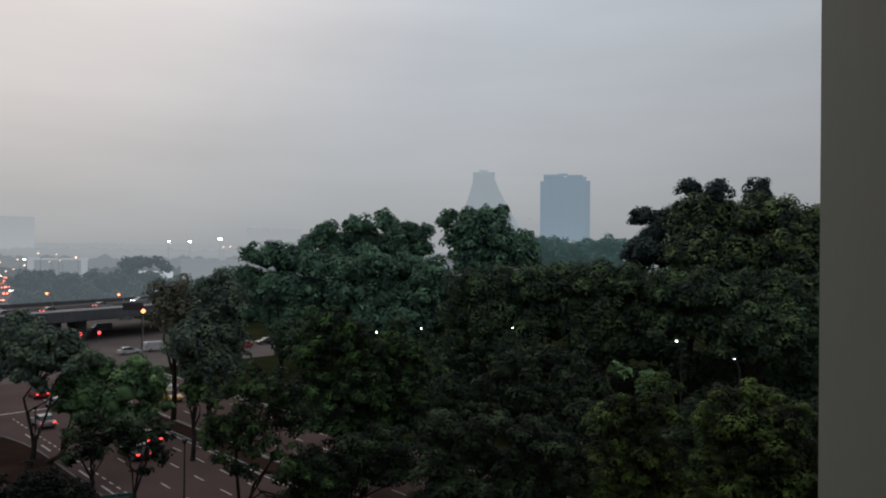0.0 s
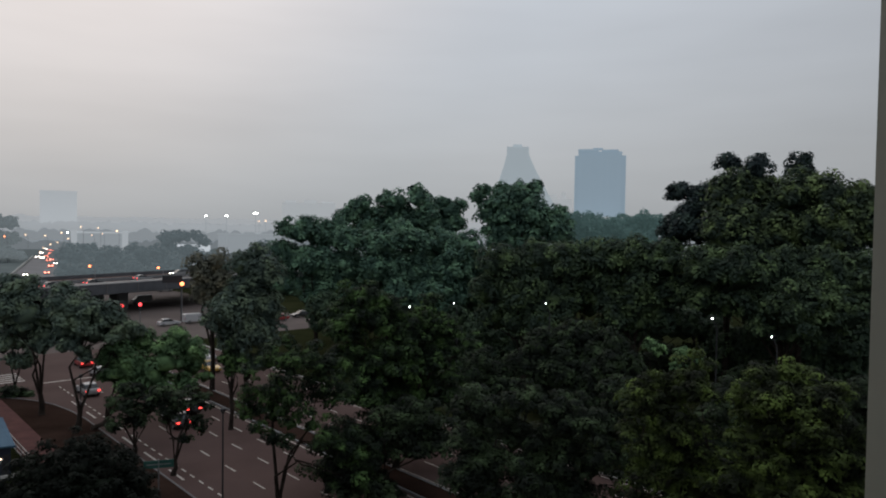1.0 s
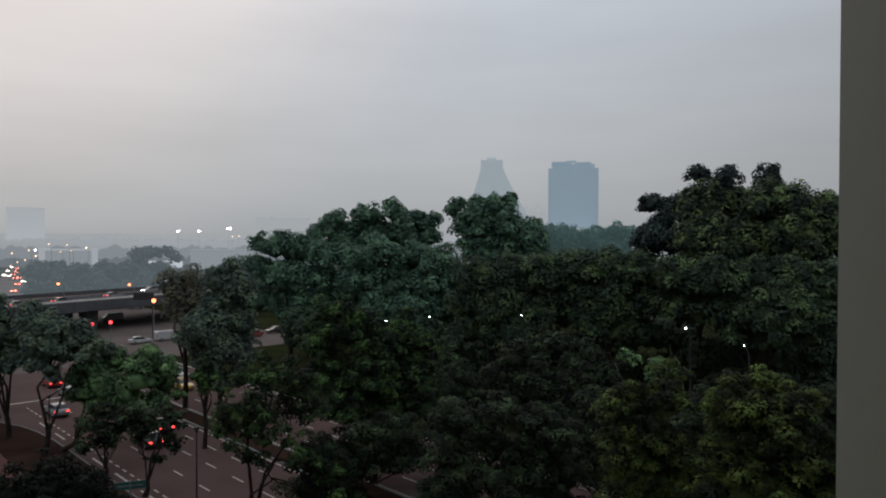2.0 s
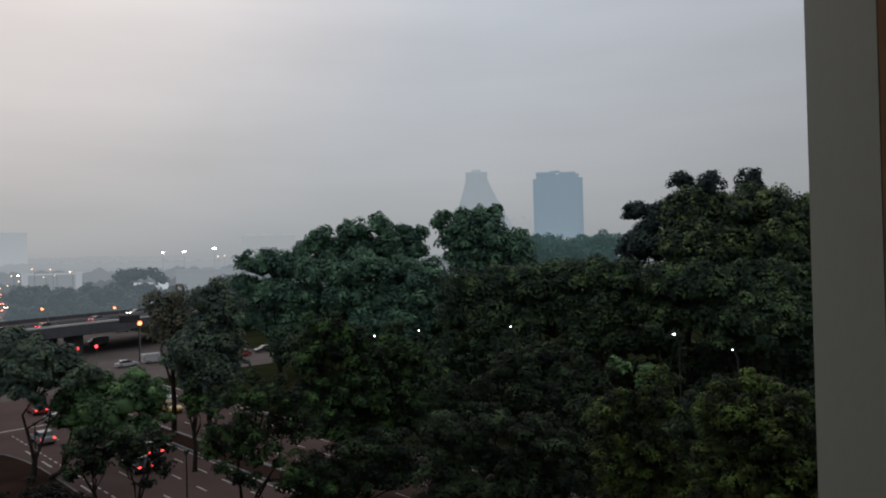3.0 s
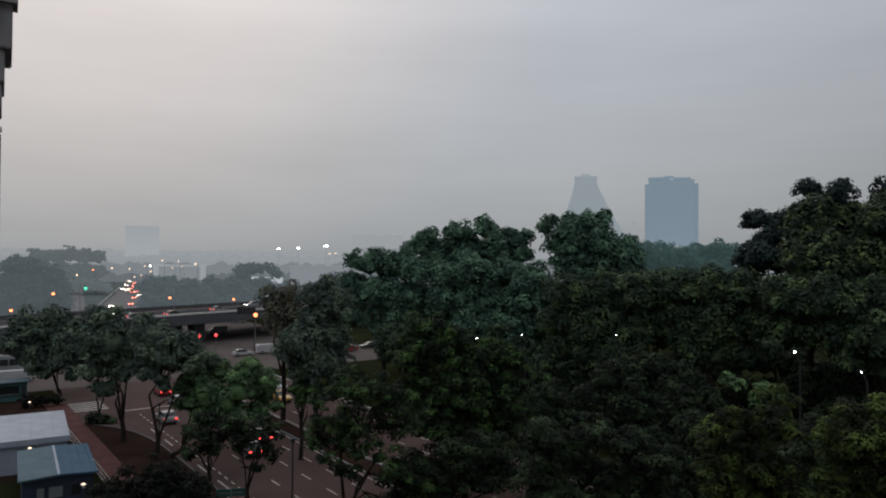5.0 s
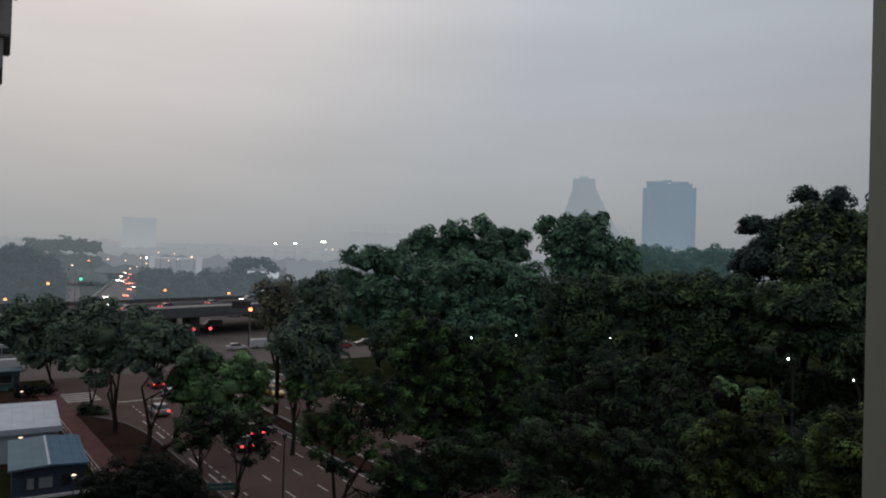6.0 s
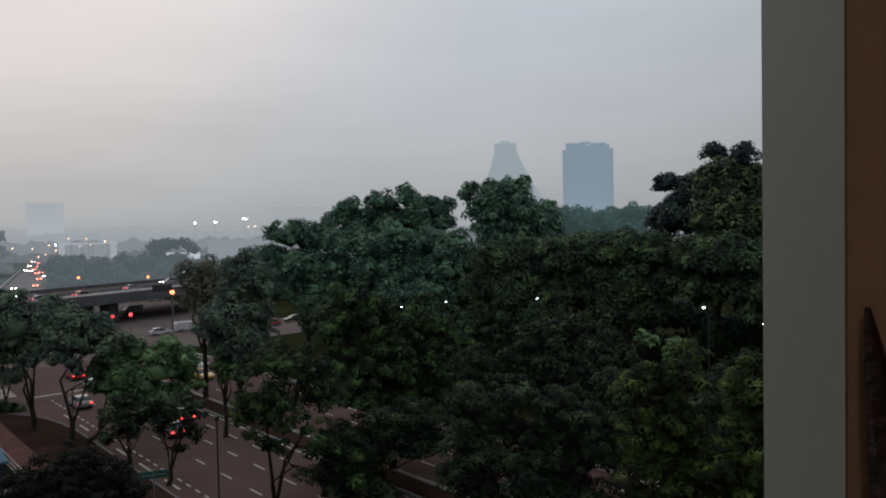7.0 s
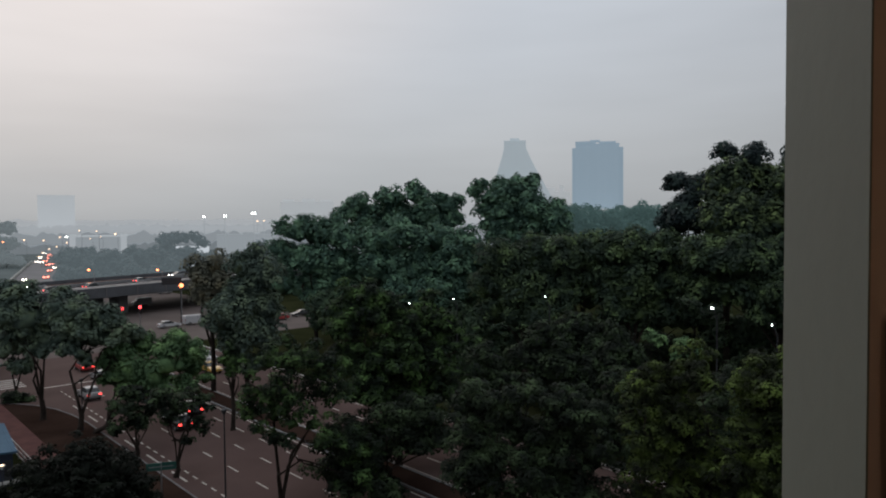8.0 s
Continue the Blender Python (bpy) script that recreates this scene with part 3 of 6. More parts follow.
tree("tree", "round-crowned green tree with many clumped leafy heads", 8.5, 124.7, mid,
     [(-8.1, -0.1, 27.2, 1.7), (-9.3, 0.2, 26.6, 1.0), (-7.0, -0.4, 27.8, 1.2), (-8.6, 0.4, 26.2, 1.2), (-4.8, 2.4, 27.9, 1.7), (-3.5, 2.9, 28.2, 1.1), (-3.5, 2.0, 27.7, 1.1), (-4.8, 2.4, 26.8, 1.1), (-1.6, -1.1, 27.2, 1.9), (-0.8, -0.1, 26.2, 1.2), (-2.8, 2.8, 26.7, 1.2), (-1.4, 2.5, 28.6, 1.3), (1.3, 0.7, 27.6, 1.7), (2.0, 3.2, 28.7, 1.2), (0.3, 1.8, 28.4, 1.0), (1.6, 2.7, 28.8, 1.1), (-6.8, -0.4, 23.7, 2.5), (-6.3, -0.5, 25.2, 1.4), (-5.0, 0.1, 24.1, 1.7), (-6.1, -1.1, 22.2, 1.6), (-3.0, -0.3, 23.5, 3.5), (-5.7, 1.8, 24.2, 2.1), (-2.2, -0.1, 25.6, 2.2), (-4.3, -1.3, 25.4, 2.3)] +
     [(1.5, -1.7, 23.7, 3.2), (3.0, -1.5, 22.1, 1.6), (1.0, 1.1, 21.8, 1.8), (3.2, -0.6, 22.3, 1.6), (5.4, -0.5, 23.4, 1.7), (4.1, -1.4, 23.3, 1.1), (5.7, 1.7, 24.5, 1.0), (6.4, 0.0, 24.2, 1.0), (-4.9, -1.5, 19.7, 2.7), (-6.8, -1.3, 20.5, 1.3), (-5.7, -2.1, 18.2, 1.5), (-3.0, -2.1, 18.9, 1.5), (0.1, 0.1, 19.3, 3.9), (-2.4, -1.9, 20.7, 1.9), (-0.3, -3.3, 17.1, 2.4), (-2.3, -1.0, 17.9, 2.4), (5.5, -1.2, 20.1, 2.9), (6.8, 0.7, 18.6, 1.5), (6.0, -1.2, 21.9, 1.8), (7.3, -0.3, 19.0, 1.8), (7.8, 0.2, 21.7, 1.0), (7.8, -0.1, 22.3, 0.6), (7.8, 0.5, 22.3, 0.6), (7.2, -0.2, 21.3, 0.6)])
tree("tree", "broad green tree with a lumpy crown beside the avenue", -16.0, 120.9, mid,
     [(-4.1, -0.2, 24.9, 1.9), (-5.0, 0.1, 23.9, 1.2), (-4.9, -0.9, 23.9, 0.9), (-5.6, 0.2, 24.6, 1.2), (0.8, -0.1, 25.5, 2.1), (0.1, 2.5, 26.8, 1.0), (-0.9, 2.1, 25.6, 1.1), (2.4, 0.7, 25.3, 1.4), (5.2, -0.6, 26.0, 2.1), (4.7, 0.1, 27.3, 1.1), (5.4, 0.1, 27.3, 1.3), (6.8, -0.1, 26.0, 1.2), (-6.8, -0.2, 22.6, 1.7), (-7.3, 0.3, 21.6, 0.8), (-6.8, -0.2, 23.6, 1.1), (-8.1, -0.3, 22.4, 1.1), (-2.6, 1.7, 22.2, 2.7), (-4.6, 0.4, 22.5, 1.5), (-4.5, 1.7, 22.8, 1.7), (-2.8, -0.5, 20.5, 1.5), (2.3, 1.6, 22.4, 3.2), (4.1, 0.4, 21.0, 1.9), (1.4, 1.6, 24.3, 1.8), (4.3, 0.7, 21.2, 2.1)] +
     [(6.7, 0.1, 22.8, 2.6), (7.0, -0.2, 24.4, 1.7), (7.9, -0.2, 21.4, 1.8), (4.7, 1.2, 22.7, 1.4), (-4.1, 1.0, 19.7, 2.7), (-4.6, 0.7, 18.1, 1.3), (-3.3, -0.6, 21.2, 1.8), (-2.3, 0.4, 20.6, 1.7), (1.8, 0.7, 19.2, 3.4), (-0.8, 0.2, 19.6, 1.9), (0.4, 1.1, 21.1, 1.6), (4.3, -0.3, 18.5, 2.0), (0.0, 3.0, 22.3, 3.4), (-4.2, 3.0, 20.0, 3.2), (4.5, 3.0, 21.4, 3.3), (-6.0, 2.0, 18.5, 2.8), (6.5, 2.0, 18.5, 3.0)])
tree("tree", "small round green tree with gaps in its crown", -5.3, 125.9, mid,
     [(-1.6, 0.4, 25.2, 1.6), (-0.6, 0.6, 25.8, 0.8), (-2.7, 0.0, 25.5, 0.9), (-0.4, 0.9, 25.5, 0.9), (0.9, 0.8, 24.3, 2.1), (-0.7, -0.3, 23.8, 1.3), (-0.4, 0.9, 23.3, 1.5), (2.1, 0.4, 25.2, 1.4), (-0.3, 0.4, 21.9, 2.3), (1.4, -0.4, 21.4, 1.6), (-2.1, 0.4, 22.3, 1.4), (-2.1, -0.2, 22.2, 1.4), (-2.3, 0.2, 19.3, 2.7), (-0.4, 0.2, 20.0, 1.5), (-1.0, -0.6, 18.0, 1.9), (-2.4, -0.1, 17.6, 1.5), (2.2, 0.1, 21.9, 1.2), (1.4, 0.2, 21.6, 0.8), (1.6, 0.3, 21.4, 0.6), (2.2, 0.3, 21.2, 0.6)])
tree("tree", "wide dark green rain tree along the far carriageway", -24.7, 105.1, mid,
     [(-4.9, 0.0, 20.3, 1.4), (-2.2, -0.6, 20.0, 2.3), (1.6, 1.9, 19.6, 2.5), (5.0, -0.2, 18.9, 2.6), (-4.8, 0.4, 16.7, 2.6), (-0.5, -1.1, 15.5, 3.3), (4.6, 0.3, 14.6, 3.5), (0.4, 0.1, 11.1, 3.2), (-4.7, 0.2, 12.4, 2.6), (4.6, -0.3, 10.2, 3.0), (-1.2, 3.0, 20.6, 2.3), (3.2, 3.0, 20.4, 2.5)])
tree("tree", "wide dark green rain tree along the far carriageway", -7.8, 105.7, mid,
     [(-8.0, 0.6, 18.4, 2.8), (-3.2, 0.0, 19.1, 2.8), (1.9, 1.9, 18.7, 2.8), (6.2, 0.2, 17.9, 2.6), (-7.9, 0.4, 14.3, 3.6), (-1.9, 1.3, 14.3, 3.8), (4.1, -0.1, 14.0, 3.6), (8.0, 0.1, 15.3, 2.2), (-4.3, -2.5, 10.7, 3.0), (1.6, -3.0, 10.4, 3.0), (7.6, -0.1, 11.0, 2.6)])
tree("tree", "dark tree with a russet-tinged top beside the junction", -33.5, 85.7, russet,
     [(-1.3, 0.2, 15.3, 1.9), (1.0, 0.6, 16.1, 1.7), (-0.3, 0.2, 13.0, 2.5), (0.2, -0.1, 11.5, 1.5), (1.7, -0.0, 13.7, 2.1)])
tree("tree", "dense dark green tree beside the junction", -29.6, 82.9, verge_leaves,
     [(3.0, 0.9, 17.7, 1.2), (1.0, 0.5, 16.1, 1.9), (3.6, -0.4, 15.1, 2.3), (1.4, 0.6, 12.6, 3.0), (4.0, 0.1, 10.9, 2.4), (4.0, -0.4, 6.7, 1.9), (-1.4, -0.1, 9.7, 1.4), (-0.3, -0.9, 7.0, 1.6), (1.1, -0.0, 4.0, 1.9), (3.7, -0.5, 4.4, 1.7), (-0.6, -1.2, 10.4, 2.8), (2.0, -0.7, 8.2, 2.7), (-0.4, 0.4, 8.5, 1.7), (0.7, -1.7, 6.4, 1.8)])
tree("tree", "broad umbrella-shaped rain tree with feathery foliage", 6.4, 91.8, olive,
     [(-3.7, -0.3, 16.2, 2.7), (0.8, 1.2, 16.8, 3.0), (5.2, 0.4, 16.6, 3.2), (-5.1, 0.0, 12.8, 2.5), (-0.6, -0.2, 12.1, 3.3), (4.5, 0.5, 12.2, 3.3), (-4.3, 0.1, 9.4, 2.4), (1.6, -2.0, 8.7, 2.7)])
tree("tree", "broad umbrella-shaped rain tree with feathery foliage", 20.6, 91.7, olive,
     [(-5.4, 0.5, 17.0, 3.2), (-1.0, -0.0, 17.5, 3.4), (3.2, 0.2, 17.1, 3.2), (-4.6, 0.6, 12.9, 3.4), (0.5, -0.3, 12.8, 3.5), (5.4, 0.2, 13.3, 3.1), (-2.3, -1.6, 9.6, 2.7), (3.4, 0.4, 9.9, 2.6)])
tree("tree", "broad umbrella-shaped rain tree with feathery foliage", 36.0, 82.5, olive,
     [(-9.5, -0.0, 16.9, 3.1), (-5.0, -0.5, 16.5, 3.3), (-0.8, 1.4, 16.1, 3.4), (3.3, 0.3, 16.2, 3.5), (7.2, 0.9, 16.1, 3.4), (-8.9, 1.0, 13.0, 3.0), (-3.8, 1.1, 12.6, 3.4), (1.0, -3.5, 12.7, 3.2), (5.5, -1.4, 12.5, 3.3), (8.8, -0.0, 13.2, 2.6), (-2.4, -1.6, 9.9, 2.0), (2.8, -0.5, 9.6, 2.6)])
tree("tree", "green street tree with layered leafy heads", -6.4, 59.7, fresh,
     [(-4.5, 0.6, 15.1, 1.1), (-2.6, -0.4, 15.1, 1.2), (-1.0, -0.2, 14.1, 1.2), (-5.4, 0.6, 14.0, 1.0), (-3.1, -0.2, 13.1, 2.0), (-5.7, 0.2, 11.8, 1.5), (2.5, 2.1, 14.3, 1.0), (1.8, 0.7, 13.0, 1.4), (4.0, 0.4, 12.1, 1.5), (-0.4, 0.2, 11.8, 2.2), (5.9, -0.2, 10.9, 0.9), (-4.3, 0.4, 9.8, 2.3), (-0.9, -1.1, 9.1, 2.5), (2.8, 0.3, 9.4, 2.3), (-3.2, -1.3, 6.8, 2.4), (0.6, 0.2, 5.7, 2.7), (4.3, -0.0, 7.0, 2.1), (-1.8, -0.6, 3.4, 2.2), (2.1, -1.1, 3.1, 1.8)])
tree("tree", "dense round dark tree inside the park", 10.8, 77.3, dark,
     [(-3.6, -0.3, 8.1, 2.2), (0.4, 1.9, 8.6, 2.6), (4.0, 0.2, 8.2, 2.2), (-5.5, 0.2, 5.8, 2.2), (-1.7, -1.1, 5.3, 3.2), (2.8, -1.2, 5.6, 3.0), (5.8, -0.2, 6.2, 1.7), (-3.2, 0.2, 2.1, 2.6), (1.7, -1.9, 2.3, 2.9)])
# added dark tree for the dim lower mass of the crown above
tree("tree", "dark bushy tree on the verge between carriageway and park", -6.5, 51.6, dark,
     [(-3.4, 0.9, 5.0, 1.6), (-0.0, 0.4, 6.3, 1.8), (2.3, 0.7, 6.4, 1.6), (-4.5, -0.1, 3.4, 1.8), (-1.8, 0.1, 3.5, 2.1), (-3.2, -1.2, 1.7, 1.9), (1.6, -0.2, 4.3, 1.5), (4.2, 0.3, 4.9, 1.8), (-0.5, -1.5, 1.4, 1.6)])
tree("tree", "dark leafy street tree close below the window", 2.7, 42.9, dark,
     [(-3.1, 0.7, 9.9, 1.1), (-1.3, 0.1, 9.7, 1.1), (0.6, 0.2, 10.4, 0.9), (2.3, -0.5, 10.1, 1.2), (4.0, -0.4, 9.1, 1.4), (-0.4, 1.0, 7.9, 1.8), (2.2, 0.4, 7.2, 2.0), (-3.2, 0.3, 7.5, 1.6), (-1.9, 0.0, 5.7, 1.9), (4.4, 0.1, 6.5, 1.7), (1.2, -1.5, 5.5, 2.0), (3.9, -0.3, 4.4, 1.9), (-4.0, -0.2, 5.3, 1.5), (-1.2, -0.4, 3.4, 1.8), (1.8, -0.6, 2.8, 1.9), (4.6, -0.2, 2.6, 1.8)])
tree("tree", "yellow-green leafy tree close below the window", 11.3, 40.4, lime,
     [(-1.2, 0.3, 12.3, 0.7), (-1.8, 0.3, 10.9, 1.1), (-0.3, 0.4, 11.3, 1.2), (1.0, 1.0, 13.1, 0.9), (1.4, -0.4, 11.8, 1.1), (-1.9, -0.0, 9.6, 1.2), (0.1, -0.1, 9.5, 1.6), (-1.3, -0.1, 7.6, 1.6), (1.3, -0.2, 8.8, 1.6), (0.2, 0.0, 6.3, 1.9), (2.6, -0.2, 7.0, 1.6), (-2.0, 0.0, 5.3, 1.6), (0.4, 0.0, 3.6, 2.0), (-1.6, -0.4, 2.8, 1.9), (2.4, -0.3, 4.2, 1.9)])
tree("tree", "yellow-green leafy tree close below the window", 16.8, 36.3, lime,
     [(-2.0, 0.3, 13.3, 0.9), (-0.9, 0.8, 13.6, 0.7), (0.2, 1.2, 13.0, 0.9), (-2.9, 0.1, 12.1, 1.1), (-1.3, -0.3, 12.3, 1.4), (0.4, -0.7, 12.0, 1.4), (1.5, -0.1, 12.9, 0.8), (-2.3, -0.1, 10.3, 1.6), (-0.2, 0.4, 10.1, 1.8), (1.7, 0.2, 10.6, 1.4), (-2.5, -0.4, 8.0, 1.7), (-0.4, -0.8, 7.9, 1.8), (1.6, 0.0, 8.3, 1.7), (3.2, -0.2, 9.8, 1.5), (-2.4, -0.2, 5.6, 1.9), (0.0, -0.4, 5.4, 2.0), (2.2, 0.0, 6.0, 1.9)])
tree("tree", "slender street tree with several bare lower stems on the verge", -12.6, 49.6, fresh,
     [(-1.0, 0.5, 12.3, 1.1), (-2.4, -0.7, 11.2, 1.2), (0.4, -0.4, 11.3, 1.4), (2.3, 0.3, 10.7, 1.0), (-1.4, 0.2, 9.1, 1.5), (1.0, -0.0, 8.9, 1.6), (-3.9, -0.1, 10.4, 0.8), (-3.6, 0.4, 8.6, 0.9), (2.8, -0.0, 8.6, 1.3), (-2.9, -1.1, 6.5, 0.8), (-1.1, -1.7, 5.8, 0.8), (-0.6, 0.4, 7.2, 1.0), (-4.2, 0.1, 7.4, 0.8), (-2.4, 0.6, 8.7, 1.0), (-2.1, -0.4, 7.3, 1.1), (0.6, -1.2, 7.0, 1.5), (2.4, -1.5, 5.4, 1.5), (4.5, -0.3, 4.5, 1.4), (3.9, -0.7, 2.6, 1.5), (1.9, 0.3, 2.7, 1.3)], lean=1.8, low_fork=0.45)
tree("tree", "dark green street tree on the verge by the crossing", -73.4, 95.6, verge_leaves,
     [(-2.9, 1.5, 9.3, 2.6), (-4.3, 0.6, 10.2, 1.5), (-1.3, -0.5, 9.7, 1.9), (-4.4, -0.1, 9.2, 1.7), (0.5, 0.3, 11.1, 2.6), (0.9, 2.2, 9.4, 1.5), (0.1, -0.4, 9.7, 1.7), (0.9, 1.7, 9.5, 2.0), (-2.1, 0.6, 6.4, 2.6), (-0.6, 0.1, 5.7, 1.4), (-0.7, 1.4, 5.4, 1.8), (-3.1, -0.7, 5.5, 1.6), (2.4, 0.5, 8.2, 3.0), (1.5, -1.0, 6.9, 1.9), (0.8, -1.1, 7.5, 1.6), (0.6, -1.3, 7.7, 1.7), (4.6, -0.2, 5.5, 2.3), (5.7, -0.3, 4.6, 1.6), (3.9, -0.7, 6.8, 1.5), (5.7, 0.4, 6.3, 1.4), (0.5, -0.9, 5.1, 2.4), (-0.6, 0.9, 4.0, 1.5), (-0.8, 0.3, 4.2, 1.6), (2.0, 0.5, 4.7, 1.5)] +
     [(-4.5, 0.2, 7.4, 2.6), (-6.1, 0.4, 7.9, 1.5), (-3.0, 1.1, 7.0, 1.8), (-3.0, 0.7, 7.2, 1.7), (-4.2, 0.5, 11.1, 1.9), (-3.5, 0.9, 10.1, 1.0), (-3.7, 0.9, 10.1, 1.0), (-3.5, 0.6, 10.2, 1.3), (-1.0, -0.5, 3.9, 1.9), (-1.1, -1.4, 5.1, 1.1), (-1.7, 0.8, 4.7, 1.2), (-2.2, -0.5, 4.0, 1.4), (3.0, -1.5, 3.7, 1.7), (2.6, -1.5, 2.8, 1.2), (2.7, 0.8, 4.3, 1.2), (4.2, -0.6, 3.4, 0.9)], lean=-1.4, low_fork=0.45)
tree("tree", "dark green street tree on the grass verge", -47.8, 72.3, verge_leaves,
     [(-0.7, 0.3, 13.6, 2.0), (-1.9, 1.1, 14.2, 1.4), (-2.1, 1.4, 13.5, 1.3), (-1.5, -0.0, 12.7, 1.4), (2.0, 0.1, 12.2, 2.1), (1.8, -0.1, 10.9, 1.1), (2.6, -0.9, 11.1, 1.4), (3.0, 1.1, 13.0, 1.4), (-2.5, -0.9, 11.8, 1.7), (-1.5, 1.3, 11.2, 1.0), (-1.6, -0.8, 11.1, 1.0), (-3.1, -0.6, 10.9, 1.3), (0.5, 0.8, 9.8, 2.1), (-0.9, 0.7, 9.8, 1.5), (1.0, -0.6, 11.2, 1.1), (1.5, -0.2, 8.9, 1.6), (3.5, -0.1, 9.7, 1.5), (4.6, 0.1, 9.6, 0.9), (3.8, -0.3, 10.6, 0.8), (3.6, 0.4, 10.6, 1.1), (-1.8, 0.9, 9.0, 1.4), (-1.2, 0.4, 9.7, 0.8), (-1.9, 0.6, 8.2, 0.8), (-0.8, 0.8, 8.8, 0.7)] +
     [(-3.9, 0.0, 12.7, 1.5), (-3.8, 0.3, 11.8, 0.8), (-4.0, 0.3, 13.5, 0.9), (-3.0, 0.4, 12.3, 0.9), (-0.6, -0.9, 11.4, 2.2), (0.5, 0.2, 10.2, 1.2), (-1.9, 1.3, 12.0, 1.3), (-0.8, -0.7, 10.0, 1.2), (2.5, 0.1, 9.1, 1.6), (1.7, 0.9, 9.7, 1.1), (3.6, 0.0, 9.4, 1.2), (2.6, -1.3, 8.3, 1.1), (1.1, -0.2, 8.0, 1.2), (0.9, -1.3, 7.5, 0.7), (0.2, 0.4, 7.9, 0.9), (0.6, -0.2, 7.4, 0.8), (-2.0, 0.1, 13.5, 1.6), (-1.9, 1.7, 14.3, 0.9), (-0.9, 0.9, 13.3, 1.2), (-1.2, 0.3, 14.1, 1.1), (4.0, 0.3, 11.6, 1.5), (4.4, 0.3, 12.4, 1.1), (3.8, 0.5, 12.5, 1.1), (4.5, 0.3, 12.4, 1.1)] +
     [(3.2, 0.7, 13.2, 1.1), (3.5, 0.6, 13.8, 0.6), (2.4, 0.7, 13.1, 0.6), (3.0, 0.6, 13.9, 0.6)], lean=-0.4, low_fork=0.45)
tree("tree", "dark green street tree with low forked branches", -37.8, 67.5, verge_leaves,
     [(-1.5, 1.3, 12.0, 1.5), (-2.5, 0.1, 12.2, 0.8), (-0.5, -0.4, 12.4, 1.0), (-2.4, 0.7, 12.6, 1.1), (0.9, 0.4, 11.8, 1.5), (1.8, 0.3, 11.3, 1.0), (1.1, 0.4, 10.9, 0.8), (0.4, -0.3, 11.1, 1.0), (2.6, -0.3, 10.4, 0.9), (3.2, -0.2, 10.6, 0.6), (2.4, 0.5, 9.8, 0.5), (2.5, 0.6, 9.7, 0.5), (-0.3, 0.5, 10.1, 1.6), (-1.4, -0.7, 10.4, 1.0), (0.6, 1.0, 9.4, 0.9), (0.6, 0.9, 10.7, 1.1), (-2.4, -0.1, 8.9, 1.1), (-1.7, -1.1, 8.7, 0.8), (-3.2, 0.2, 8.7, 0.7), (-2.1, 0.2, 9.5, 0.8), (1.9, 0.2, 9.4, 1.2), (1.1, -1.0, 9.4, 0.7), (1.0, 0.5, 9.7, 0.9), (1.7, -0.8, 10.3, 0.6)] +
     [(-2.7, 0.1, 11.2, 1.4), (-1.6, -0.5, 11.0, 0.9), (-2.9, -0.1, 10.4, 1.0), (-3.5, 0.3, 11.8, 0.8), (0.0, 0.9, 11.5, 1.7), (-1.1, 0.9, 11.1, 1.1), (-1.2, -0.1, 11.6, 1.0), (-0.4, 0.3, 12.6, 1.0), (3.3, 0.1, 10.0, 1.0), (4.0, -0.2, 10.0, 0.6), (2.5, -0.1, 10.0, 0.7), (2.9, 0.5, 9.4, 0.7), (-1.1, 0.2, 7.9, 0.9), (-1.7, 0.4, 8.1, 0.6), (-1.0, -0.8, 7.5, 0.5), (-1.7, 0.1, 8.1, 0.6), (-3.3, 0.3, 12.8, 1.2), (-2.8, 0.5, 12.1, 0.9), (-2.5, 0.3, 13.1, 0.7), (-3.8, -0.0, 13.4, 0.7)], lean=1.7, low_fork=0.45)
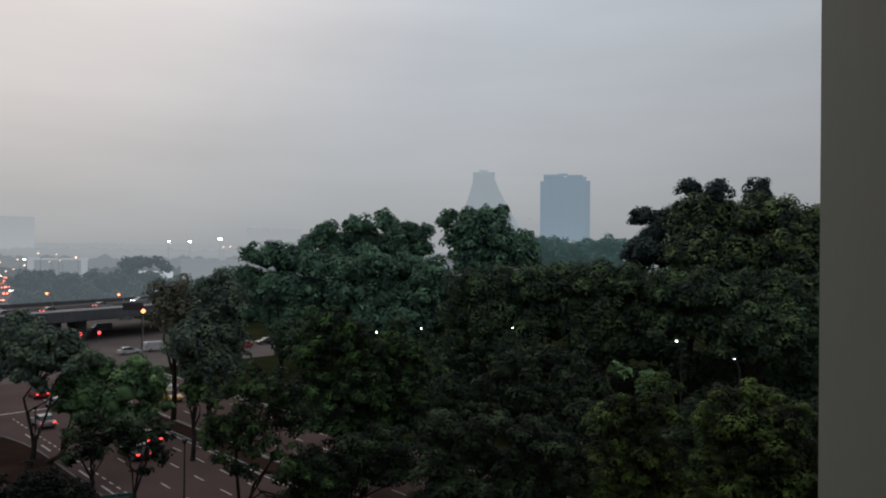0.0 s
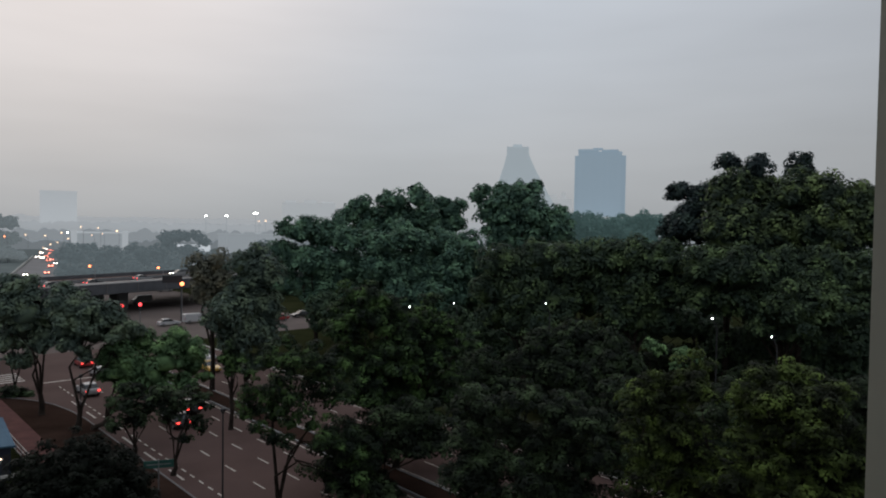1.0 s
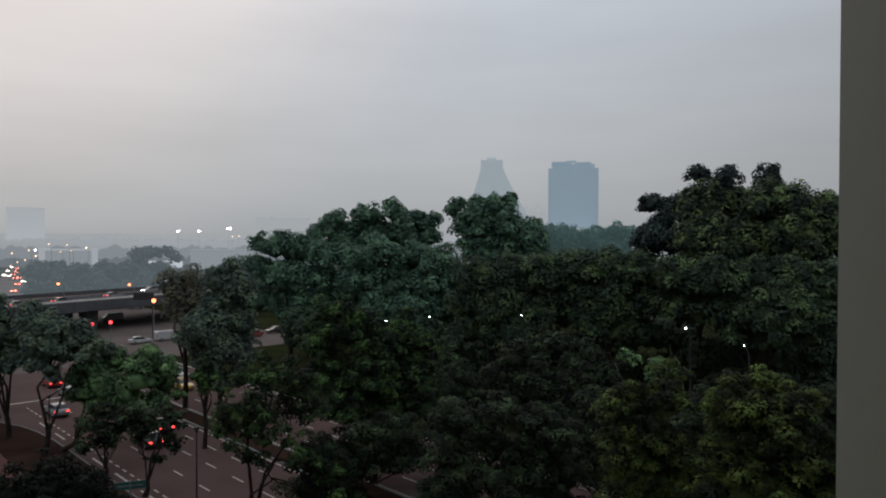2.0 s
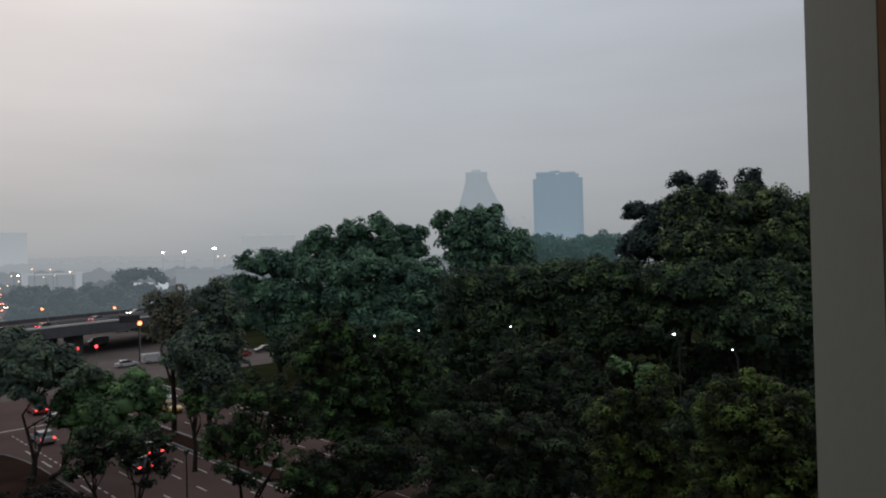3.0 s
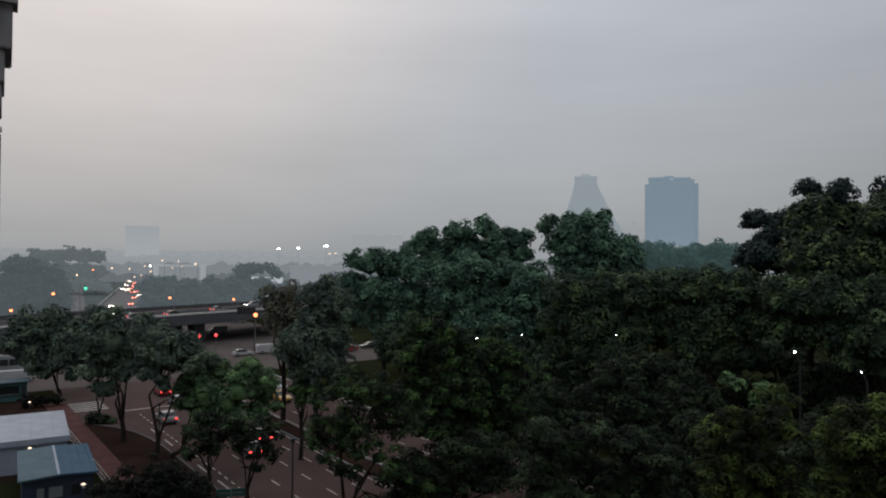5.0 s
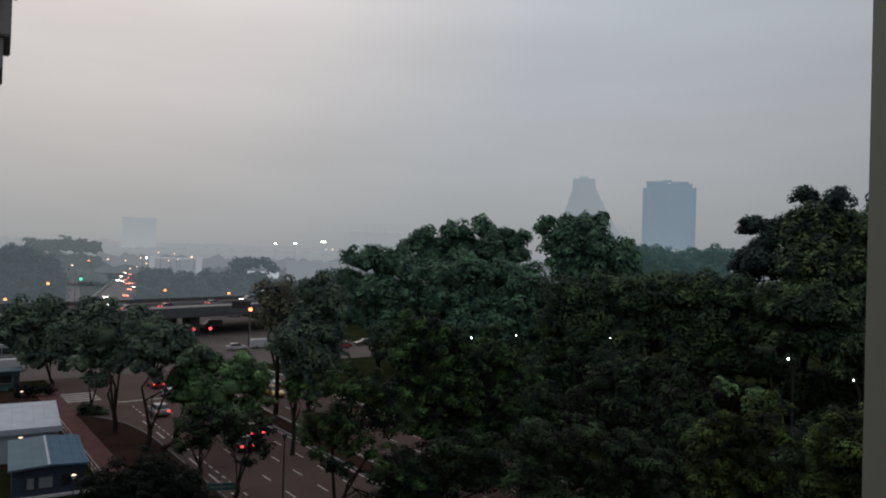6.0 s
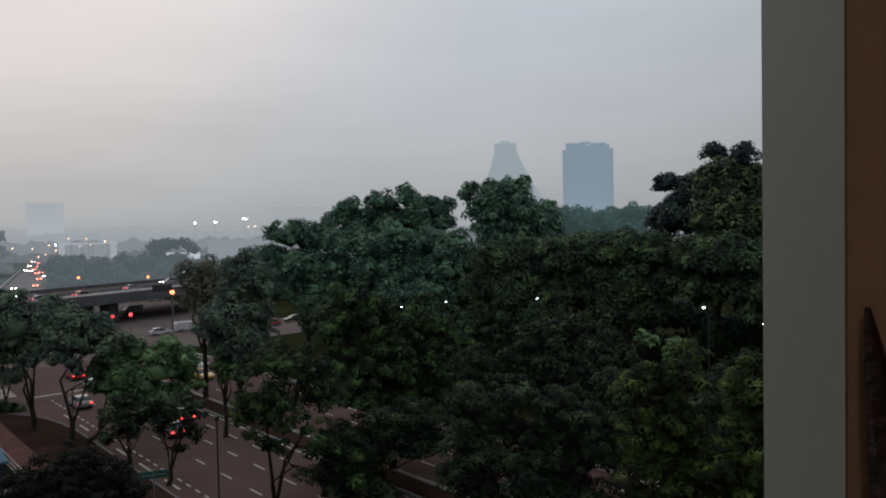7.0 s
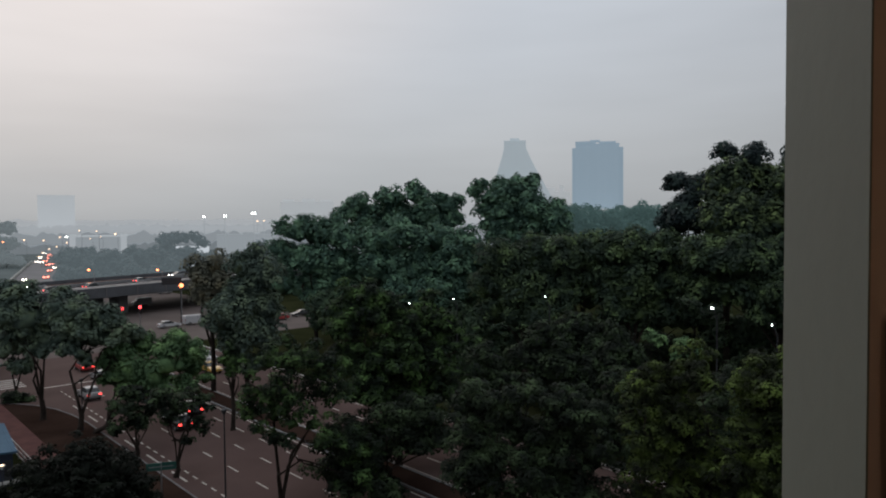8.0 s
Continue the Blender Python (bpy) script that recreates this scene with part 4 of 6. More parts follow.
tree("tree", "light green spreading street tree with leaning forked trunk", -33.3, 70.5, spring,
     [(-3.1, -0.7, 8.2, 1.2), (-4.1, 0.9, 7.7, 0.7), (-4.0, 1.1, 8.3, 0.9), (-4.1, -0.1, 8.1, 0.9), (-0.9, 1.4, 8.2, 1.5), (-1.8, 0.4, 8.9, 0.8), (-2.0, 0.9, 8.4, 0.9), (-0.8, 1.9, 9.0, 0.9), (1.7, 0.1, 8.5, 1.4), (1.6, 1.2, 9.2, 0.8), (2.3, 0.1, 9.1, 0.9), (1.3, 0.5, 7.6, 0.9), (3.8, -0.5, 7.8, 1.0), (3.1, -0.1, 8.0, 0.6), (3.9, 0.0, 8.4, 0.7), (3.1, 1.4, 7.4, 0.7), (-2.3, -0.9, 6.5, 1.8), (-3.7, 0.5, 6.1, 1.3), (-1.3, -1.3, 5.8, 1.2), (-1.1, 1.4, 5.7, 1.1), (0.8, -0.8, 6.9, 1.9), (2.2, -0.9, 6.5, 1.1), (0.6, -0.3, 8.0, 1.3), (-0.3, 1.3, 5.7, 1.3)] +
     [(3.7, 0.4, 6.1, 1.5), (3.2, 0.8, 5.2, 0.9), (4.2, 0.2, 7.0, 1.1), (3.9, -0.5, 7.2, 0.9), (-4.6, -0.1, 7.1, 1.0), (-4.7, -0.0, 6.5, 0.6), (-3.9, 1.1, 7.0, 0.6), (-5.3, -0.2, 7.2, 0.7), (-2.6, -1.1, 4.2, 1.5), (-2.2, 0.7, 4.7, 0.9), (-1.5, -1.6, 4.0, 0.8), (-3.4, 0.8, 4.5, 0.9), (0.5, -1.0, 4.3, 1.5), (0.1, -0.5, 3.3, 0.9), (0.6, 0.3, 4.9, 1.0), (-0.6, 0.8, 4.1, 0.8), (4.8, -0.3, 5.0, 0.8), (4.3, 0.4, 4.7, 0.5), (5.4, -0.3, 4.7, 0.4), (4.8, 0.1, 4.4, 0.4), (3.0, -1.4, 4.1, 1.1), (2.4, 0.4, 4.3, 0.8), (2.3, -1.3, 3.8, 0.6), (2.8, -0.9, 4.8, 0.8)] +
     [(-0.6, -1.5, 5.6, 1.7), (-1.0, -0.4, 6.5, 1.0), (-1.8, -0.5, 5.9, 0.9), (-1.6, 1.4, 5.8, 1.2), (2.3, 0.8, 8.0, 1.5), (3.3, 0.1, 7.8, 0.8), (2.3, 2.0, 8.8, 1.0), (2.1, -0.1, 9.1, 0.8), (-3.7, -0.6, 6.0, 1.1), (-4.1, 0.7, 5.1, 0.7), (-4.5, 0.5, 5.5, 0.6), (-3.4, 0.5, 6.4, 0.7), (-4.9, 0.3, 5.3, 0.8), (-5.3, -0.3, 5.7, 0.4), (-4.7, 0.3, 5.8, 0.4), (-4.4, 0.2, 5.6, 0.6)], lean=5.6, low_fork=0.45)
tree("tree", "small dark street tree at the kerb", -24.5, 56.7, dark,
     [(-1.5, 0.3, 7.0, 1.0), (-2.0, 0.1, 6.6, 0.7), (-1.2, -0.1, 6.5, 0.6), (-2.1, -0.0, 6.8, 0.6), (0.1, -0.1, 6.3, 1.2), (-0.1, 0.1, 5.5, 0.8), (-0.8, 0.2, 6.2, 0.6), (0.7, 0.3, 6.7, 0.7), (1.5, 0.0, 5.9, 0.8), (1.7, 0.1, 6.3, 0.4), (1.2, 0.4, 6.3, 0.5), (1.1, 0.4, 6.2, 0.6), (-0.8, -0.3, 5.0, 0.9), (-0.8, -0.2, 5.5, 0.5), (-1.4, -0.1, 4.8, 0.5), (-1.3, -0.1, 5.3, 0.6), (1.1, 0.1, 4.0, 0.8), (1.6, -0.1, 3.7, 0.5), (1.1, 0.1, 4.5, 0.4), (0.9, -0.1, 4.5, 0.6), (-1.7, 0.0, 5.7, 0.7), (-1.3, 0.2, 5.3, 0.5), (-1.3, 0.4, 5.2, 0.4), (-1.5, -0.1, 6.1, 0.5)] +
     [(0.4, -0.3, 2.9, 0.5), (-0.1, 0.4, 2.8, 0.4), (0.0, -0.4, 3.2, 0.4), (-0.0, -0.6, 3.0, 0.3)], lean=0.5, low_fork=0.45)
tree("tree", "thin young street tree with sparse pale foliage", -24.9, 69.7, fresh,
     [(-0.1, -0.0, 8.4, 0.6), (0.4, 0.1, 8.2, 0.4), (0.2, 0.1, 8.0, 0.4), (-0.3, 0.2, 8.7, 0.5), (-0.7, 0.0, 7.4, 0.6), (-1.1, -0.0, 7.3, 0.4), (-0.1, -0.0, 7.3, 0.4), (-1.0, 0.0, 7.1, 0.5), (0.5, 0.0, 7.1, 0.7), (-0.1, -0.1, 7.2, 0.5), (-0.0, 0.0, 6.9, 0.4), (0.8, 0.0, 7.4, 0.5), (-0.0, -0.0, 6.2, 0.6), (-0.4, 0.0, 5.9, 0.3), (-0.5, -0.1, 6.3, 0.4), (0.0, -0.1, 6.6, 0.4)])
DOME = [(math.cos(2.4 * k) * 3.5 * math.sqrt(k / 22), math.sin(2.4 * k) * 3.0 * math.sqrt(k / 22), 6.95 - 3.3 * (k / 22) ** 1.3, 1.45 + 0.25 * math.sin(5 * k)) for k in range(22)]
tree("bush", "dense round bush close below the window, leaves darkened for dim light", -23.4, 39.6, gloom, DOME + [(-3.9, 0.3, 5.0, 1.3), (-4.3, 0.0, 3.7, 1.6), (-2.5, 0.0, 3.2, 1.9), (0.0, -0.8, 3.0, 2.2), (2.5, 0.0, 3.2, 1.9)])
# fill trees, dark-leaved in place of the dim interior under the canopy
tree("tree", "dark fill tree in the dim park interior", 0.1, 100.0, shade,
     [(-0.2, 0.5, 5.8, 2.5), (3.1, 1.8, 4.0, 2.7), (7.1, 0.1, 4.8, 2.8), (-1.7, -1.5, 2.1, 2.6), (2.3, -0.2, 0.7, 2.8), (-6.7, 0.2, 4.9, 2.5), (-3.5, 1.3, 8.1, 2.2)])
tree("tree", "dark fill tree in the dim park interior", 28.2, 104.3, shade,
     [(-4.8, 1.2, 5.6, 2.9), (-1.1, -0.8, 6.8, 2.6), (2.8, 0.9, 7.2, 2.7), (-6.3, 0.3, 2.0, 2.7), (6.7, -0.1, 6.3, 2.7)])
tree("tree", "dark fill tree in the dim park interior", 38.0, 99.0, shade,
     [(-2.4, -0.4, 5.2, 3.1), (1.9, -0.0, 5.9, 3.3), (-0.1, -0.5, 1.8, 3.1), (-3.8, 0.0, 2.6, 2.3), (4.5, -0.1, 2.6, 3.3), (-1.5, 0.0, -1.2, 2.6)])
tree("tree", "dark fill tree in the dim park interior", 47.5, 92.5, shade,
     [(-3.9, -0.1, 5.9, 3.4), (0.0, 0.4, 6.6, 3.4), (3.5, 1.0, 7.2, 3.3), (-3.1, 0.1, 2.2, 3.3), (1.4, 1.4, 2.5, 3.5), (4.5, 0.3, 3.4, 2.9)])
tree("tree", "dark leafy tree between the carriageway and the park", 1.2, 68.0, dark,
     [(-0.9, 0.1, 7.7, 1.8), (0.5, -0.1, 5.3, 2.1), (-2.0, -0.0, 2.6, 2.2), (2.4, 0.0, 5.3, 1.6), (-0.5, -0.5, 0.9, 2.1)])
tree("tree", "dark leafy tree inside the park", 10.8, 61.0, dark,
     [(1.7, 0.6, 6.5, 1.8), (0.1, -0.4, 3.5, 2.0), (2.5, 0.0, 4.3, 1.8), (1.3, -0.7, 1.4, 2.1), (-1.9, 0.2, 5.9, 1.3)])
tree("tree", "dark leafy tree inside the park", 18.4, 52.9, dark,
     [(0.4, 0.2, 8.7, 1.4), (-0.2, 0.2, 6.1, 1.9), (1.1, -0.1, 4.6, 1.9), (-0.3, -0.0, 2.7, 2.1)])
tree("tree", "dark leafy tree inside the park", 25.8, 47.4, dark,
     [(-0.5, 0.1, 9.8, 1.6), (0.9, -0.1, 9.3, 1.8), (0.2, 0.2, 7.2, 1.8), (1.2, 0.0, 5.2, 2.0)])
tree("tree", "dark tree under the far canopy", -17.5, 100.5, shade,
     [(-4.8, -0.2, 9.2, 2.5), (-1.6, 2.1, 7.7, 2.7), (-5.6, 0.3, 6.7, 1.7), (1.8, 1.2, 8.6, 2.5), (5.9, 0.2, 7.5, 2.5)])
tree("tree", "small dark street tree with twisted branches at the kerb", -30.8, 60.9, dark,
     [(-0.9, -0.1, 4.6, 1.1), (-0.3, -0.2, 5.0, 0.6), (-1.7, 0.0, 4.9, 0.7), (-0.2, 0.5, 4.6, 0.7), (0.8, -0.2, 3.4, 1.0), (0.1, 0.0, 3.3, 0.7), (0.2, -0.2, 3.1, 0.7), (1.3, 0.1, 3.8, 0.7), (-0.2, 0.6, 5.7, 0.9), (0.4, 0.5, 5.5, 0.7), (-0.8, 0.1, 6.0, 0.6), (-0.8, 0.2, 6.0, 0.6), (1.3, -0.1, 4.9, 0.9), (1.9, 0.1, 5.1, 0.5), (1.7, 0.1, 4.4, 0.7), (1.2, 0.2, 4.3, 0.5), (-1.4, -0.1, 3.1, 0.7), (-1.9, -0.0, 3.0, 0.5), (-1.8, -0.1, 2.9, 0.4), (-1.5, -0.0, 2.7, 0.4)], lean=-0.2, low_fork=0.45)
tree("tree", "small forked street tree beside the zebra crossing", -54.8, 81.0, verge_leaves,
     [(-1.8, 0.2, 6.3, 1.3), (-1.1, 0.0, 6.6, 0.7), (-2.6, 0.2, 6.6, 0.8), (-1.0, 0.7, 6.3, 0.8), (0.1, 0.7, 6.7, 1.4), (-0.8, -0.1, 6.6, 0.9), (-0.6, 0.8, 6.2, 1.0), (0.8, 0.8, 7.3, 1.0), (1.7, 0.2, 6.0, 1.1), (2.4, -0.1, 5.7, 0.8), (0.9, -0.3, 6.3, 0.7), (0.9, 0.0, 6.2, 0.7), (-0.9, 0.1, 4.4, 1.0), (-0.3, 0.0, 4.6, 0.6), (-0.4, -0.4, 4.0, 0.7), (-0.9, 0.2, 3.8, 0.6), (0.7, 0.3, 4.3, 1.0), (0.1, 0.2, 4.1, 0.7), (0.2, 0.1, 3.9, 0.5), (0.7, 0.1, 3.7, 0.6)], lean=0.8, low_fork=0.45)
# bright leaves stand for a lamp-lit patch; raised to fit the view
tree("bush", "pale green shrub coloured bright as if lamp-lit, set high to fit the view", 19.0, 69.4, spring,
     [(-1.8, 0.1, 9.6, 0.8), (-1.0, -0.2, 9.2, 0.8), (1.4, 0.1, 8.8, 1.1), (2.2, -0.1, 8.0, 1.2), (0.9, -0.3, 7.8, 0.9)])
# hedge form used for a dark low fence
tree("bush", "low dark hedge in place of a dark fence beside the teal kiosk", -68.6, 87.6, gloom,
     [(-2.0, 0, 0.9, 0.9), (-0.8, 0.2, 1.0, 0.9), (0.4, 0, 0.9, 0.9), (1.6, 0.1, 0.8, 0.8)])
tree("bush", "dark clump of undergrowth on the grass verge", -55.2, 79.8, dark,
     [(-0.4, 0.0, 0.6, 1.0), (0.8, 0.3, 0.3, 1.0), (1.7, -0.0, -0.0, 0.8)])
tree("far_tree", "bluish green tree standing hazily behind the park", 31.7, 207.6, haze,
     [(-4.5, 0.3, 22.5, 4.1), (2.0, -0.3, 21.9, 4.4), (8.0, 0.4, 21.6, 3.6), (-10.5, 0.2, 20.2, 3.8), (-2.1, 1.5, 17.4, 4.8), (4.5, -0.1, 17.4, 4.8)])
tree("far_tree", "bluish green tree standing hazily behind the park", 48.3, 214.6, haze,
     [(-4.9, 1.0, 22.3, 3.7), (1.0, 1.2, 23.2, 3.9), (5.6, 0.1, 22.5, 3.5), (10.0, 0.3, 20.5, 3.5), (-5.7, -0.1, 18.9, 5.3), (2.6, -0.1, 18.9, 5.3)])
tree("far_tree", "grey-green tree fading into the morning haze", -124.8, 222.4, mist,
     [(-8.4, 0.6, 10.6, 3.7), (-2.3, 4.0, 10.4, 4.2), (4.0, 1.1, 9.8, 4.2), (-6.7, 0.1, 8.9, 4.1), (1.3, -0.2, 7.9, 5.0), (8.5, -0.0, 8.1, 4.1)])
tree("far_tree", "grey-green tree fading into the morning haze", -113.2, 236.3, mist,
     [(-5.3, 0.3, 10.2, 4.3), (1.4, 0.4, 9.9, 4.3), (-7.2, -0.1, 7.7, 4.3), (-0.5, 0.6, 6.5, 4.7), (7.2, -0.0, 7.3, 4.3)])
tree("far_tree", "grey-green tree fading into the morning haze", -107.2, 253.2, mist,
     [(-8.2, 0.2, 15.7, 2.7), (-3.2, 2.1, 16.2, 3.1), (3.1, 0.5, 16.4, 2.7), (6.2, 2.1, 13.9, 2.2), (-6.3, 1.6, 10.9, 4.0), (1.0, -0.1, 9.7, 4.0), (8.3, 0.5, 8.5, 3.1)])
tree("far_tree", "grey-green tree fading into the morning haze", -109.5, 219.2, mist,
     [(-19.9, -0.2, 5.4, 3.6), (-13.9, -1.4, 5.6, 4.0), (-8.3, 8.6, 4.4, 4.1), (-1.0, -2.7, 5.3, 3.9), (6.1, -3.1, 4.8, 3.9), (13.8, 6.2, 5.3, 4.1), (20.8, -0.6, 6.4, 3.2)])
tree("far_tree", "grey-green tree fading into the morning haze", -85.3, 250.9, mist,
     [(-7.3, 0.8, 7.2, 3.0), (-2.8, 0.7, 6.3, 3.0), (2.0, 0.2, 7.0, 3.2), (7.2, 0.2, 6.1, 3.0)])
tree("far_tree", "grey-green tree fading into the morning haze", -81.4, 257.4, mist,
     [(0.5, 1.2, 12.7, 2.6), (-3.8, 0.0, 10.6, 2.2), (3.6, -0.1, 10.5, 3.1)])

tree("far_tree", "tree greyed by painted haze beside a distant lamp", -156.0, 195.4, mist,
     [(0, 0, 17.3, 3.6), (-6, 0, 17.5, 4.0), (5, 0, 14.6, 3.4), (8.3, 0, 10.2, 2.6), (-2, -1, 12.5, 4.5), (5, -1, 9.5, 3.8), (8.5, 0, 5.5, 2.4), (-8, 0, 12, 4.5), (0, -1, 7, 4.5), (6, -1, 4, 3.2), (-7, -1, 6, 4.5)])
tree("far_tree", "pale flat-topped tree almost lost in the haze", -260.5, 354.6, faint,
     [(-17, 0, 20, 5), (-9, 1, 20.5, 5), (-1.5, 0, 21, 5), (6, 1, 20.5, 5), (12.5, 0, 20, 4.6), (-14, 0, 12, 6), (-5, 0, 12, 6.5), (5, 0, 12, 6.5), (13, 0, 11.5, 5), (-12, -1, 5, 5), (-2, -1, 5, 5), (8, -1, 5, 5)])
tree("far_tree", "low tree paled by painted haze beside the distant road", -239.0, 345.0, faint,
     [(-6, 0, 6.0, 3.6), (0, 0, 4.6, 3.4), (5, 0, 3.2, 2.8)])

# added lower trees that cover bright ground deeper in the park
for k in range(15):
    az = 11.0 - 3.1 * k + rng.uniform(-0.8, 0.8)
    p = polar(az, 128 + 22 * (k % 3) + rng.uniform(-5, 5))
    tree("tree", "dim fill tree standing deep inside the park", p.x, p.y, shade,
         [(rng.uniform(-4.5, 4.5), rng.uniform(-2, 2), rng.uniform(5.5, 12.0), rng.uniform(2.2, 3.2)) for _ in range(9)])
# added low dark shrubs that close the gaps between the park trunks
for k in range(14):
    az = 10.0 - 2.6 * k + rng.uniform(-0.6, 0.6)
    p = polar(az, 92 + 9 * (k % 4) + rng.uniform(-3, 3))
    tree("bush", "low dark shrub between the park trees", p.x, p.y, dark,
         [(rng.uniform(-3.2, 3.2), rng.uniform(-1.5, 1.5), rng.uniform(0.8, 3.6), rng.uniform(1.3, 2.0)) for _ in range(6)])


# ---- vehicles ----
rubber = material("tyre_rubber", (0.012, 0.012, 0.012), (0.025, 0.025, 0.025), 0.85, 4, 40, 0.1)
alloy = material("wheel_rim", (0.2, 0.2, 0.2), (0.35, 0.35, 0.35), 0.4, 4, 30, 0.0, 0.8)
glass_dark = material("tinted_glass", (0.01, 0.012, 0.014), (0.02, 0.022, 0.025), 0.08, 2, 20, 0.0)
tail_on = lamp_material("tail_light", (1.0, 0.07, 0.06), 2.2)
tail_off = material("tail_lens", (0.2, 0.01, 0.01), (0.3, 0.02, 0.02), 0.3, 4, 20, 0.0)
far_tail = lamp_material("brake_light", (1.0, 0.26, 0.17), 6.0)
head_on = lamp_material("headlight", (1.0, 0.93, 0.8), 9.0)
head_off = material("headlight_lens", (0.5, 0.5, 0.5), (0.6, 0.6, 0.6), 0.2, 4, 20, 0.0)


def car_paint(name, c):
    m = material(name, tuple(0.85 * v for v in c), c, 0.3, 1.0, 8, 0.0)
    m.node_tree.nodes["Principled BSDF"].inputs["Coat Weight"].default_value = 0.5
    return m


white_paint = car_paint("white_car_paint", (0.42, 0.42, 0.43))
silver_paint = car_paint("silver_car_paint", (0.22, 0.225, 0.23))
black_paint = car_paint("black_car_paint", (0.02, 0.02, 0.022))
red_paint = car_paint("red_car_paint", (0.28, 0.03, 0.03))
yellow_paint = car_paint("yellow_car_paint", (0.42, 0.25, 0.04))
teal_paint = car_paint("teal_bus_paint", (0.10, 0.26, 0.25))


def profile_body(pts, half, taper_z, taper, bevel):
    """A body pressed from its side outline (along, up), narrower above taper_z."""
    bm = bmesh.new()
    sides = []
    for sx in (-1, 1):
        sides.append([bm.verts.new((sx * half * (taper if z > taper_z else 1.0), y, z)) for y, z in pts])
    n = len(pts)
    bm.faces.new(sides[0])
    bm.faces.new(sides[1][::-1])
    for i in range(n):
        bm.faces.new((sides[0][i], sides[1][i], sides[1][(i + 1) % n], sides[0][(i + 1) % n]))
    bmesh.ops.recalc_face_normals(bm, faces=bm.faces)
    if bevel:
        bmesh.ops.bevel(bm, geom=list(bm.edges), offset=bevel, segments=2, affect="EDGES", clamp_overlap=True)
    return bm


def add_wheels(root, half, axles, r, w):
    for y in axles:
        for sx in (-1, 1):
            wheel = new("wheel")
            wheel.parent = root
            wheel.location = (sx * (half - w / 2), y, r)
            wheel.empty_display_size = 0.1
            part("tyre", rod(bmesh.new(), (-w / 2, 0, 0), (w / 2, 0, 0), r, r, 18), rubber, wheel)
            part("rim", rod(bmesh.new(), (-w / 2 - 0.006, 0, 0), (w / 2 + 0.006, 0, 0), r * 0.62, r * 0.62, 14), alloy, wheel)


def car(label, x, y, yaw, paint, lit="tail", z=0.03, roof_sign=False, category="car", lamp=1.0, brake=None):
    root = thing("car", pose(x, y, z, 0, 0, yaw), label, category, "cars in traffic")
    h = 0.88
    low = [(-2.18, 0.32), (-2.2, 0.72), (-2.1, 0.93), (-1.0, 0.98), (0.8, 0.94), (1.75, 0.82), (2.15, 0.66), (2.2, 0.34)]
    part("body", profile_body(low, h, 0.85, 0.95, 0.06), paint, root)
    part("cabin_glass", profile_body([(-1.75, 0.92), (-1.22, 1.38), (0.12, 1.40), (0.98, 0.90)], h * 0.9, 1.1, 0.8, 0.03), glass_dark, root)
    part("roof", profile_body([(-1.26, 1.37), (-1.1, 1.45), (0.0, 1.46), (0.2, 1.38)], h * 0.76, 3, 1, 0.02), paint, root)
    add_wheels(root, h, (-1.32, 1.35), 0.31, 0.2)
    # lamp scales the lights up to stand for glare
    for sx in (-1, 1):
        part("tail_light", box(bmesh.new(), sx * 0.66 - 0.17 * lamp, sx * 0.66 + 0.17 * lamp, -2.24, -2.1, 0.75 - 0.09 * lamp, 0.75 + 0.09 * lamp, bevel=0.03),
             (brake or tail_on) if lit == "tail" else tail_off, root)
        part("headlight", box(bmesh.new(), sx * 0.62 - 0.16 * lamp, sx * 0.62 + 0.16 * lamp, 2.02, 2.22, 0.66 - 0.08 * lamp, 0.66 + 0.08 * lamp, bevel=0.03),
             head_on if lit == "head" else head_off, root)
    if roof_sign:
        part("roof_sign", one_box(-0.35, 0.35, -0.65, -0.45, 1.47, 1.62, bevel=0.03), head_off, root)
    return root


def van(label, x, y, yaw, paint, z=0.03):
    root = thing("van", pose(x, y, z, 0, 0, yaw), label, "van", "cars in traffic")
    h = 0.92
    out = [(-2.45, 0.35), (-2.45, 1.9), (-2.3, 2.02), (1.1, 2.0), (1.75, 1.2), (2.4, 0.98), (2.45, 0.36)]
    part("body", profile_body(out, h, 1.3, 0.93, 0.06), paint, root)
    part("windscreen", profile_body([(1.16, 1.86), (1.74, 1.24), (1.82, 1.26), (1.22, 1.9)], h * 0.84, 3, 1, 0), glass_dark, root)
    for sx in (-1, 1):
        part("side_window", box(bmesh.new(), sx * h * 0.925 - 0.02, sx * h * 0.925 + 0.02, 0.0, 1.05, 1.35, 1.8, bevel=0.01), glass_dark, root)
        part("headlight", box(bmesh.new(), sx * 0.7 - 0.14, sx * 0.7 + 0.14, 2.38, 2.5, 0.68, 0.86, bevel=0.03), head_off, root)
        part("tail_light", box(bmesh.new(), sx * 0.78 - 0.08, sx * 0.78 + 0.08, -2.5, -2.4, 0.9, 1.3, bevel=0.02), tail_off, root)
    add_wheels(root, h, (-1.5, 1.55), 0.34, 0.22)
    return root


